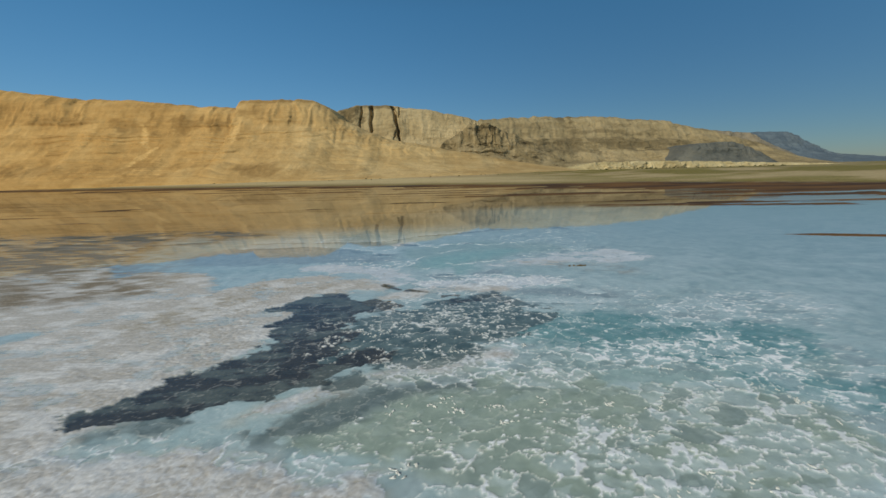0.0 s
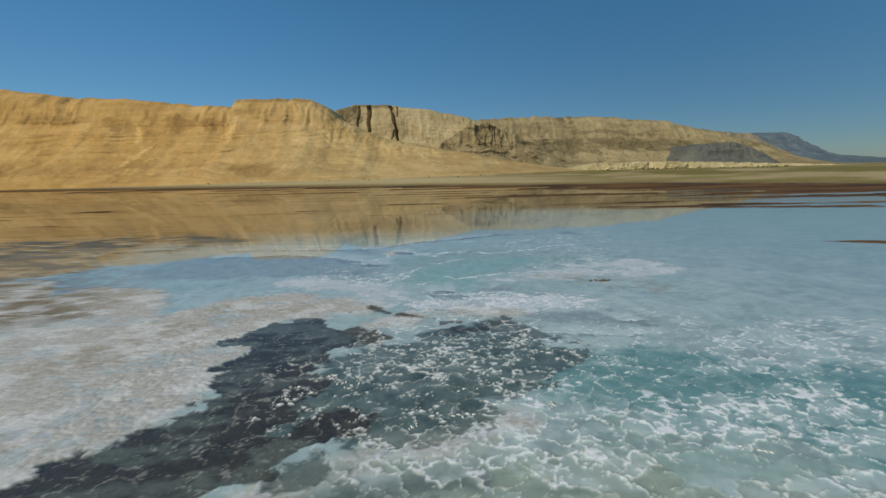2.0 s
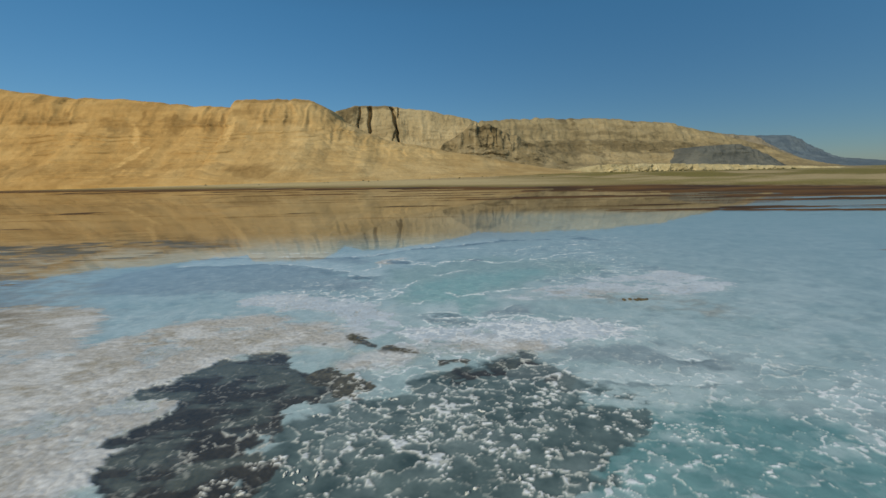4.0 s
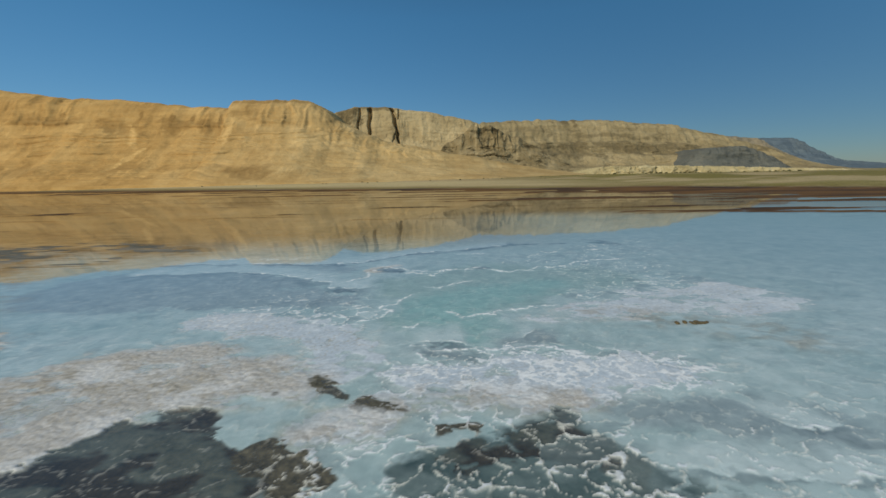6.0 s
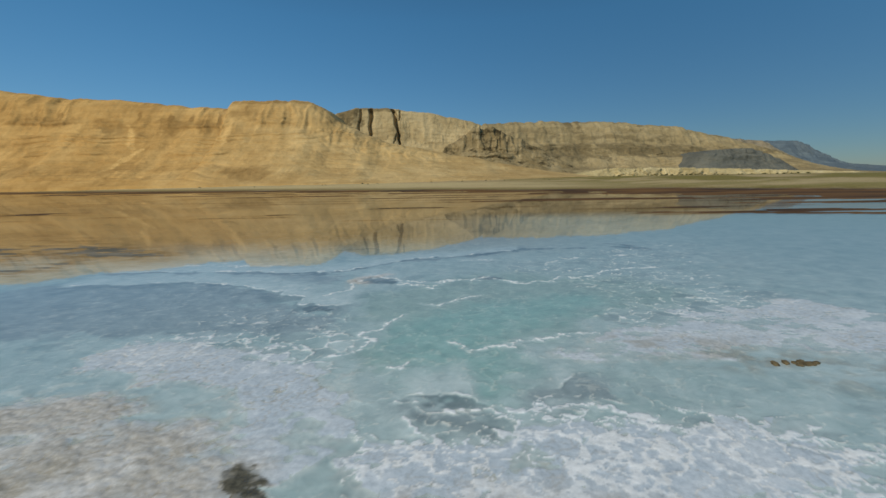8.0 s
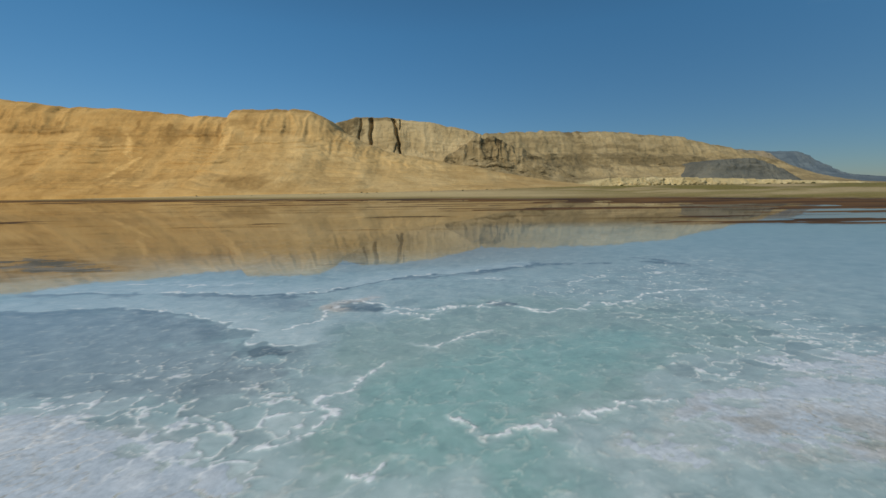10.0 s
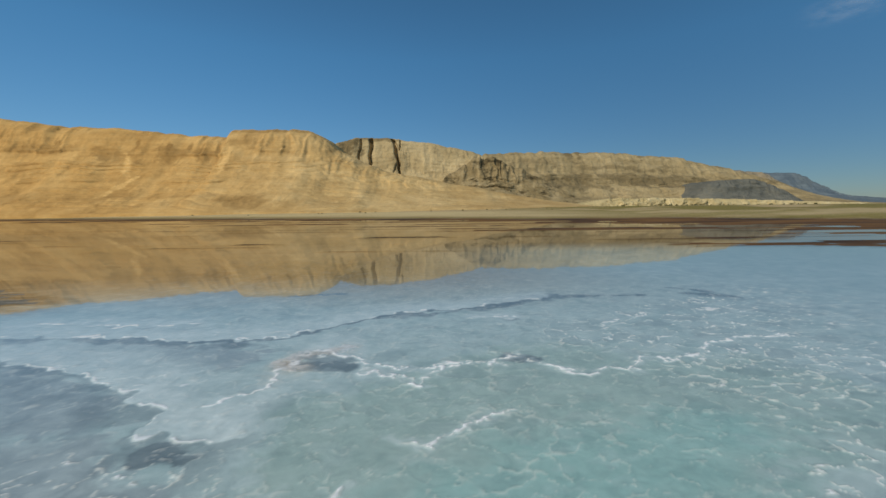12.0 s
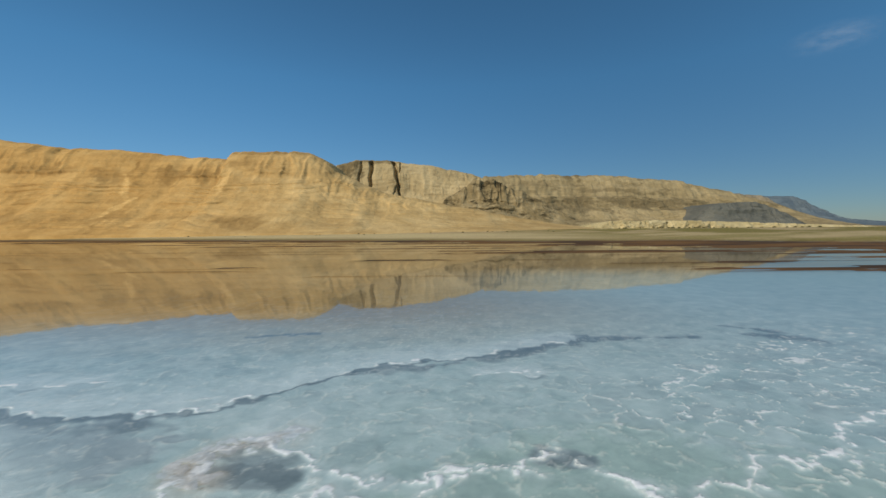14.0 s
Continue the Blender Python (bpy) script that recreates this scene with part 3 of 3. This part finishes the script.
    # height
    z = -0.045 - 0.025 * np.maximum(f["teal"], f["aqua"]) - 0.025 * f["grey"] - 0.04 * f["slate"] - 0.08 * f["dark"] - 0.05 * f["deep"] + 0.03 * f["plate"]
    z = z + (fbm(x / 6, y / 6, 4, 101) - 0.5) * 0.03
    rough = fbm(x / 0.9, y / 0.7, 4, 111)
    z = z * (1 - f["chalk"]) + f["chalk"] * (-0.004 + 0.03 * (rough - 0.4) + 0.03 * (speck - 0.5) + 0.02 * smooth(0.0, 0.2, ragged))
    z = z * (1 - f["crust"]) + f["crust"] * (0.01 + 0.10 * (rough - 0.4) + 0.08 * (speck - 0.5) + 0.05 * smooth(0.0, 0.3, small) * near)
    z = np.maximum(z, z * (1 - rib) + rib * (0.02 + 0.09 * (rough - 0.2)))
    z = z * (1 - np.maximum(f["umber"], f["scum"])) + np.maximum(f["umber"], f["scum"]) * 0.012
    z = z * (1 - bar) + bar * 0.06
    plain = np.clip(inland, 0, 400) * 0.034 + np.clip(inland, 0, 60) * 0.01 + (fbm(x / 25, y / 25, 4, 121) - 0.5) * 1.2 * smooth(10, 60, inland)
    z = np.where(inland > 0, np.maximum(plain, 0.03), z - 0.4 * far * (1 - np.maximum(bar, np.maximum(f["umber"], f["scum"]))))
    nx, ny = len(xs), len(ys)
    me = bpy.data.meshes.new("ground")
    i = np.arange(nx * ny).reshape(ny, nx)
    quads = np.stack([i[:-1, :-1], i[:-1, 1:], i[1:, 1:], i[1:, :-1]], -1).reshape(-1, 4)
    fill_mesh(me, np.stack([x, y, z], 1), quads)
    for key, v in f.items():
        a = me.attributes.new(key, "FLOAT", "POINT")
        a.data.foreach_set("value", v.astype(np.float32))
    me.materials.append(LAKEBED)
    return tagged(new("ground", me), "pale salt lakebed rising to a sandy desert plain", "ground", kind="structure")


def fill_mesh(me, verts, quads, smooth_faces=True):
    me.vertices.add(len(verts))
    me.vertices.foreach_set("co", verts.astype(np.float32).ravel())
    me.loops.add(quads.size)
    me.loops.foreach_set("vertex_index", quads.astype(np.int32).ravel())
    me.polygons.add(len(quads))
    me.polygons.foreach_set("loop_start", np.arange(0, quads.size, 4, dtype=np.int32))
    me.polygons.foreach_set("use_smooth", np.full(len(quads), smooth_faces))
    me.update(calc_edges=True)


build_ground()


def build_water():
    bm = bmesh.new()
    xs, lows = np.linspace(-4700, 4700, 48), -880
    row = [(bm.verts.new((v, lows, 0)), bm.verts.new((v, float(shore_y(v)) + 45, 0))) for v in xs]
    for a, b in zip(row, row[1:]):
        bm.faces.new((a[0], b[0], b[1], a[1]))
    me = bpy.data.meshes.new("water")
    bm.to_mesh(me)
    bm.free()
    me.materials.append(BRINE)
    water = new("water", me)
    water.visible_shadow = False
    tagged(water, "still clear brine mirroring the mountains and the sky", "water", kind="structure")


build_water()


# ---------- mountains ----------
def mountain(name, label, mat, crest, width, step, seed, ground_z, talus=0.5, rough=20, buttress=8, bench=0.0, clefts=(), back=300, rows=150, jagged=8, paler=None, ledges=0.0, dun_shade=(), fans=()):
    """A ridge: crest is a list of (x, y, z) along its top; its front falls towards the lake over the width.
    clefts: (x at the brow, lean, half width, depth) of deep vertical cuts. Dark patches colour in darker rock and the
    shade of slopes and notches, fans are pale scree; each is (x, share of the slope, half length, half height, amount,
    lean)."""
    cx = [c[0] for c in crest]
    u = np.arange(cx[0], cx[-1], step)
    v = np.concatenate([np.linspace(0, 1, rows), 1 + np.linspace(0, 1, 14)[1:]])
    U, V = np.meshgrid(u, v)
    yc, zc = np.interp(U, cx, [c[1] for c in crest]), np.interp(U, cx, [c[2] for c in crest])
    H = np.maximum(zc - ground_z, 1)
    tall = np.clip(H / 90, 0.1, 1)
    zc = zc + (fbm(U / 30, U * 0 + seed, 4, seed, 0.6) - 0.5) * jagged * tall
    front = np.clip(V, 0, 1)
    # height along the slope: apron, talus, cliff, rounded brow
    lift = (fbm(U / 80, U * 0, 3, seed + 9) - 0.5) * 0.12
    prof = np.interp(front, [0, 0.3, 0.55, 0.72, 0.86, 0.95, 1], [0, talus * 0.30, talus * 0.68, talus * 1.0, 0.5 + talus * 0.62, 0.975, 1.0])
    prof = prof + lift * np.sin(np.pi * front) + bench * np.sin(prof * 2 * np.pi * 4.5 + 6 * lift) * np.sin(np.pi * front)
    S = front * np.hypot(width, 160)
    # flat strata: thin hard beds that stand out of the slope
    level = prof * H / 11 + (fbm(U / 140, prof * 3, 3, seed + 6) - 0.5) * 2.5
    bed = lattice(np.floor(level), np.floor(level) * 0, seed + 3) * smooth(0.0, 0.25, level - np.floor(level)) * (1 - smooth(0.7, 1.0, level - np.floor(level))) * smooth(0.35, 0.65, fbm(U / 60, prof * 6, 3, seed + 12))
    body = np.clip(np.sin(np.pi * front), 0, 1) ** 0.6
    wx = U + (fbm(U / 30, S / 30, 3, seed + 1) - 0.5) * 26
    swell = (fbm(wx / 75, S / 95, 5, seed + 2, 0.55) - 0.5) * rough
    grain = (fbm(U / 9, S / 9, 4, seed + 4, 0.6) - 0.5) * rough * 0.16
    ridged = 1 - np.abs(2 * fbm(wx / 26, S / 110, 3, seed + 3, 0.55) - 1) * 2
    crag = smooth(0.62, 0.80, front) * (1 - smooth(0.93, 1.0, front)) * smooth(0.4, 0.6, fbm(U / 90, S / 120, 3, seed + 7))
    foot = smooth(0.04, 0.14, front) * (1 - smooth(0.2, 0.34, front)) * 0.5
    push = (swell + grain + ledges * bed) * body + ridged * buttress * (crag + foot)
    Y = yc - width * (1 - front) - push * 1.2 * tall
    Z = ground_z + (zc - ground_z) * prof + push * 0.35 * tall
    for x0, lean, half, depth in clefts:
        away = (U - x0 - lean * (1 - front) + (fbm(S / 14, U * 0, 2, seed + 5) - 0.5) * 8) / (half * (0.12 + 2.2 * np.clip(front - 0.45, 0, 1)))
        hole = np.exp(-away ** 4) * smooth(0.45, 0.58, front) * (1 - smooth(0.94, 1.0, front))
        Y, Z = Y + hole * depth, Z - hole * depth * 0.25
    over = np.clip(V - 1, 0, 1)
    Y = Y + over * back
    Z = Z - smooth(0.4, 1.0, over) * (H + 15) + (fbm(U / 40, Y / 40, 3, seed + 8) - 0.5) * 6 * smooth(0.05, 0.3, over)
    edge = smooth(0, 40, U - u[0]) * smooth(0, 40, u[-1] - U)
    Z = ground_z - 12 + (Z - ground_z + 12) * edge
    Z[0] = ground_z - 12
    n, m = U.shape[1], U.shape[0]
    i = np.arange(n * m).reshape(m, n)
    quads = np.stack([i[:-1, :-1], i[:-1, 1:], i[1:, 1:], i[1:, :-1]], -1).reshape(-1, 4)
    me = bpy.data.meshes.new(name)
    fill_mesh(me, np.stack([U.ravel(), Y.ravel(), Z.ravel()], 1), quads)
    a = me.attributes.new("paler", "FLOAT", "POINT")
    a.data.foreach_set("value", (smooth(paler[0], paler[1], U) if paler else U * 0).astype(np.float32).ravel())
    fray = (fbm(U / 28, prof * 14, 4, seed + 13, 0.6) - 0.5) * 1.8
    for key, patches in (("dun_shade", dun_shade), ("fan", fans)):
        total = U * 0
        for x0, share, long, high, amount, lean in patches:
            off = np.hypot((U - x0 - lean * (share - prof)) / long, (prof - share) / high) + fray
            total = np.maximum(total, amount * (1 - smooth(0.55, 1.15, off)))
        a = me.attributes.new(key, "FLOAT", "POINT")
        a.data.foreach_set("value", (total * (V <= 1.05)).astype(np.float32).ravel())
    me.materials.append(mat)
    return tagged(new(name, me), label, "mountain")


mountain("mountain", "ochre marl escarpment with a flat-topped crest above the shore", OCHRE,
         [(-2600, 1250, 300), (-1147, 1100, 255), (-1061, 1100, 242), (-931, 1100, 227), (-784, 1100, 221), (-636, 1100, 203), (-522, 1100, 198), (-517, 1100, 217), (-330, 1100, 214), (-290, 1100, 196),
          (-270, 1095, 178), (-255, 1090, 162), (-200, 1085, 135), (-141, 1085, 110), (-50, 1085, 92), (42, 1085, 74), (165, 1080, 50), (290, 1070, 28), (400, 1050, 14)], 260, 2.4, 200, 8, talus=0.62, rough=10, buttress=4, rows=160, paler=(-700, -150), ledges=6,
         # darker rock, and small dark patches painted as shaded notches under the brow
         dun_shade=((-728, 0.80, 7, 0.07, 0.6, 10), (-652, 0.79, 8, 0.08, 0.7, -10), (-604, 0.83, 6, 0.06, 0.6, 8), (-915, 0.78, 7, 0.05, 0.5, 0), (-470, 0.86, 6, 0.05, 0.5, 0), (-760, 0.66, 60, 0.10, 0.4, 0), (-640, 0.70, 40, 0.12, 0.5, 0), (-560, 0.72, 30, 0.10, 0.45, 0), (-950, 0.70, 90, 0.07, 0.35, 0), (-480, 0.80, 60, 0.06, 0.35, 0), (-400, 0.12, 55, 0.08, 0.4, 0), (-900, 0.14, 120, 0.07, 0.35, 0), (-680, 0.14, 60, 0.10, 0.4, 0), (-420, 0.97, 110, 0.03, 0.5, 0)),
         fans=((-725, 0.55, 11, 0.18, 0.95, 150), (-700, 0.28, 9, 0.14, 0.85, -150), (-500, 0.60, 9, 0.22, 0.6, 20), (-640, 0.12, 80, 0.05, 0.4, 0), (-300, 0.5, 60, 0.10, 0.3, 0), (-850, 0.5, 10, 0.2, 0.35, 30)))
mountain("mountain", "grey-brown limestone peak cut by dark vertical clefts", GREY_ROCK,
         [(-420, 1280, 150), (-303, 1280, 212), (-249, 1280, 226), (-161, 1280, 223), (-20, 1280, 208), (105, 1290, 183), (260, 1330, 120)], 170, 1.4, 310, 20, talus=0.5, rough=22, buttress=4,
         ledges=3,
         clefts=((-198, -10, 5, 22), (-226, -40, 3, 12), (-136, 80, 5, 22), (-108, -60, 2.4, 8)),
         # dark cap rock, and shade painted into the clefts
         dun_shade=((-275, 0.88, 50, 0.18, 0.9, 0), (-180, 0.985, 90, 0.035, 0.7, 0), (-190, 0.52, 18, 0.10, 0.7, 0), (-120, 0.55, 10, 0.08, 0.5, 0)),
         fans=((20, 0.62, 70, 0.16, 0.4, 30), (-60, 0.45, 40, 0.12, 0.35, 0)))
mountain("mountain", "long buff limestone ridge with eroded gullies and shaded slopes", BUFF,
         [(60, 1300, 100), (140, 1310, 176), (227, 1330, 186), (418, 1366, 189), (591, 1366, 186), (766, 1366, 168), (926, 1366, 134), (1088, 1360, 92), (1250, 1350, 30)], 250, 2.0, 420, 14,
         rough=22, buttress=2, bench=0.03, jagged=12, ledges=4, talus=0.6,
         # the slope's shade painted as dark mid-slope bands, and dark notches in the crest
         dun_shade=((300, 0.42, 220, 0.16, 0.55, 0), (620, 0.45, 240, 0.15, 0.6, 0), (520, 0.68, 130, 0.05, 0.5, 0), (870, 0.40, 160, 0.2, 0.6, 0), (415, 0.95, 16, 0.10, 0.7, 0), (445, 0.95, 9, 0.10, 0.7, 0)),
         fans=((720, 0.14, 60, 0.06, 0.6, 0), (330, 0.9, 90, 0.06, 0.3, 0), (650, 0.93, 160, 0.05, 0.35, 0)))
mountain("mountain", "dark craggy spur with broken rock faces", CRAG,
         [(-60, 1170, 52), (-15, 1180, 75), (40, 1190, 110), (100, 1190, 155), (160, 1195, 150), (220, 1200, 128), (290, 1200, 90), (360, 1195, 55), (430, 1190, 24)], 130, 1.4, 480, 14, talus=0.5, rough=18, buttress=9, bench=0.04, jagged=22, ledges=6)
mountain("mountain", "low pale marl bluffs at the foot of the ridge", PALE_MARL,
         [(300, 1015, 14), (400, 1020, 30), (520, 1025, 32), (710, 1025, 28), (915, 1020, 21), (1120, 1010, 12)], 40, 1.5, 530, 8, rough=26, buttress=30, talus=0.3, back=150, rows=60, jagged=18)
# added hill that stands in for a shadow on the ridge's flank
mountain("mountain", "shadow on the ridge's far flank, built as a dark-coloured hill", SHADY_ROCK,
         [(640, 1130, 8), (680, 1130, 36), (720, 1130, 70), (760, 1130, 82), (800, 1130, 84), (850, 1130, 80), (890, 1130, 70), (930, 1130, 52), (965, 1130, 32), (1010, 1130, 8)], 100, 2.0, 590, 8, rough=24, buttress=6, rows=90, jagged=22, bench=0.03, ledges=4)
mountain("mountain", "buff far ridge behind the hill-shaped shadow", FAR_ROCK,
         [(950, 1800, 130), (1090, 1800, 175), (1219, 1800, 172), (1402, 1800, 155), (1484, 1800, 122), (1623, 1800, 59), (1720, 1800, 20)], 250, 4, 610, 8, rough=34, buttress=10, rows=80)
mountain("mountain", "distant dark slate hill, tinted blue for haze, falling to the plain", DARK_ROCK,
         [(1500, 2500, 120), (1900, 2600, 180), (2040, 2600, 206), (2100, 2600, 217), (2270, 2600, 216), (2330, 2600, 196), (2408, 2600, 152), (2532, 2600, 88), (2640, 2600, 66), (2990, 2650, 44), (4300, 2800, 30)], 500, 5.0, 640, 8, rough=40, buttress=14, rows=80, jagged=6)


# ---------- small things ----------
def blob_mesh(name, mat, seed, size, squash, rough, detail=1):
    """A lumpy stone-like solid that sits with its foot at height 0."""
    bm = bmesh.new()
    bmesh.ops.create_icosphere(bm, subdivisions=detail, radius=1)
    for vert in bm.verts:
        p = vert.co.copy()
        k = 1 + rough * noise.noise(p * 1.7 + Vector((seed * 3.1, 0, seed))) + rough * 0.5 * noise.noise(p * 4.1 + Vector((0, seed * 2.3, 0)))
        vert.co = Vector((p.x * k * size, p.y * k * size, (p.z * k * squash + squash * 0.55) * size))
    me = bpy.data.meshes.new(name)
    bm.to_mesh(me)
    bm.free()
    me.materials.append(mat)
    me.polygons.foreach_set("use_smooth", np.full(len(me.polygons), detail > 1))
    return me


def plain_stone(name, low, high, scale, rough=0.9):
    m, tree, b = material(name, rough, 0.2)
    n = noise_tex(tree, scale, 6, 0.65)
    tree.links.new(ramp(tree, n.outputs[0], [(0.3, low), (0.7, high)]), b.inputs["Base Color"])
    bumped(tree, b, n.outputs[0], 0.6, 0.3 / scale)
    return m


SALT_LUMP = plain_stone("salt_lump", (0.56, 0.56, 0.53), (0.76, 0.76, 0.73), 5.0)
BROWN_STONE = plain_stone("brown_stone", (0.05, 0.04, 0.022), (0.17, 0.13, 0.07), 3.0)
LEAF = plain_stone("shrub_leaf", (0.03, 0.035, 0.012), (0.09, 0.085, 0.03), 1.5)
WOOD = plain_stone("shrub_wood", (0.08, 0.06, 0.04), (0.16, 0.12, 0.08), 4.0)

rng = random.Random(5)
lump_meshes = [blob_mesh("salt_clump", SALT_LUMP, k, 1.0, 0.42, 0.9, 2) for k in range(6)]
CLUMPED = [(100, (-6, 18), (24, 38)), (50, (-14, 12), (46, 64)), (60, (18, 40), (24, 44))]
for count, (x0, x1), (y0, y1) in CLUMPED:
    cx0, cy0 = rng.uniform(x0, x1), rng.uniform(y0, y1)
    for k in range(count):
        if rng.random() < 0.35:
            cx0, cy0 = rng.uniform(x0, x1), rng.uniform(y0, y1)
        else:
            cx0, cy0 = cx0 + rng.uniform(-0.9, 1.0), cy0 + rng.uniform(-0.4, 0.4)
        clump = new("salt_clump", lump_meshes[rng.randrange(6)])
        r = rng.uniform(0.07, 0.15)
        clump.location, clump.rotation_euler = (cx0, cy0, -0.12), (0, 0, rng.uniform(0, 6.28))
        clump.scale = (r * rng.uniform(1.3, 2.6), r, r * 0.3 * rng.uniform(0.8, 1.2) + 0.16)
        tagged(clump, "white lumpy salt clump standing in shallow brine", "salt clump", "salt clumps in the brine")


def rock_outcrop(x, y, stones, reach):
    heap = tagged(new("rock_outcrop"), "low heap of rusty brown stones on salt crust", "rock")
    heap.location = (x, y, -0.05)
    for k in range(stones):
        st = new("stone", blob_mesh("stone", BROWN_STONE, 20 + k, rng.uniform(0.14, 0.4), 0.55, 0.6))
        st.parent = heap
        st.location = (rng.uniform(-reach, reach), rng.uniform(-0.35, 0.35) * reach * 0.5, 0)
        st.rotation_euler = (0, 0, rng.uniform(0, 6.28))


rock_outcrop(33.9, 91.9, 16, 2.1)


def ground_height(x, y):
    hit, place, *_ = scene.ray_cast(bpy.context.evaluated_depsgraph_get(), (x, y, 400), (0, 0, -1))
    return place.z if hit else 0.0


def shrub_mesh(seed):
    """A rounded desert bush: many small leaf clumps round short stems."""
    r = random.Random(seed)
    bm = bmesh.new()
    for k in range(70):
        d = Vector((r.gauss(0, 1), r.gauss(0, 1), abs(r.gauss(0, 1)))).normalized()
        c = d * r.uniform(0.55, 1.0) * Vector((1, 1, 0.8)).length / 1.62 + Vector((0, 0, 0.2))
        m = Matrix.Translation(c) @ Euler((r.uniform(0, 6), r.uniform(0, 6), 0)).to_matrix().to_4x4() @ Matrix.Diagonal((0.20, 0.15, 0.09, 1))
        bmesh.ops.create_icosphere(bm, subdivisions=1, radius=1, matrix=m)
    me = bpy.data.meshes.new("crown")
    bm.to_mesh(me)
    bm.free()
    me.materials.append(LEAF)
    return me


def stem_mesh():
    bm = bmesh.new()
    for a in range(4):
        m = Matrix.Rotation(a * 1.57, 4, "Z") @ Matrix.Rotation(0.5, 4, "Y") @ Matrix.Translation((0, 0, 0.3))
        bmesh.ops.create_cone(bm, segments=5, radius1=0.05, radius2=0.02, depth=0.7, matrix=m)
    me = bpy.data.meshes.new("stem")
    bm.to_mesh(me)
    bm.free()
    me.materials.append(WOOD)
    return me


crowns, stems = [shrub_mesh(k) for k in range(3)], stem_mesh()
bpy.context.view_layer.update()
spots = [(rng.uniform(380, 850), rng.uniform(900, 985), rng.uniform(1.6, 3.2)) for k in range(46)] + [(rng.uniform(-500, 300), rng.uniform(780, 835), rng.uniform(1.2, 2.2)) for k in range(14)]
for k, (x, y, size) in enumerate(spots):
    bush = tagged(new("shrub"), "dark green rounded desert shrub on the sandy plain", "shrub", "shrubs on the plain")
    bush.location, bush.scale, bush.rotation_euler = (x, y, ground_height(x, y) - 0.1), (size, size, size * 0.8), (0, 0, rng.uniform(0, 6))
    for part_name, data in (("crown", crowns[k % 3]), ("stem", stems)):
        piece = new(part_name, data)
        piece.parent = bush


# ---------- a wisp of cloud ----------
def cloud_wisp(place, size):
    m = bpy.data.materials.new("thin_cloud")
    m.use_nodes = True
    tree = m.node_tree
    tree.nodes.clear()
    out, mix = tree.nodes.new("ShaderNodeOutputMaterial"), tree.nodes.new("ShaderNodeMixShader")
    white, clear = node(tree, "ShaderNodeBsdfDiffuse", Color=(0.9, 0.9, 0.9, 1)), tree.nodes.new("ShaderNodeBsdfTransparent")
    coords, ball, puff = tree.nodes.new("ShaderNodeTexCoord"), tree.nodes.new("ShaderNodeTexGradient"), node(tree, "ShaderNodeTexNoise", Scale=2.2, Detail=6, Roughness=0.6)
    ball.gradient_type = "QUADRATIC_SPHERE"
    tree.links.new(coords.outputs["Object"], puff.inputs["Vector"])
    flat = tree.nodes.new("ShaderNodeMapping")
    flat.inputs["Scale"].default_value = (1, 0, 1)
    tree.links.new(coords.outputs["Object"], flat.inputs["Vector"])
    tree.links.new(flat.outputs[0], ball.inputs["Vector"])
    grain = ramp(tree, puff.outputs[0], [(0.35, (0, 0, 0)), (0.75, (0.14, 0.14, 0.14))])
    times = tree.nodes.new("ShaderNodeMath")
    times.operation = "MULTIPLY"
    tree.links.new(ball.outputs[1], times.inputs[0])
    tree.links.new(grain, times.inputs[1])
    tree.links.new(times.outputs[0], mix.inputs[0])
    tree.links.new(clear.outputs[0], mix.inputs[1])
    tree.links.new(white.outputs[0], mix.inputs[2])
    tree.links.new(mix.outputs[0], out.inputs[0])
    bm = bmesh.new()
    bmesh.ops.create_icosphere(bm, subdivisions=4, radius=1)
    me = bpy.data.meshes.new("cloud")
    bm.to_mesh(me)
    bm.free()
    me.materials.append(m)
    wisp = tagged(new("cloud", me), "faint white wisp of cloud in the clear sky", "cloud", kind="structure")
    wisp.location, wisp.scale, wisp.rotation_euler = place, size, (0, 0, radians(-42))


cloud_wisp((2831, 2897, 1363), (330, 60, 130))
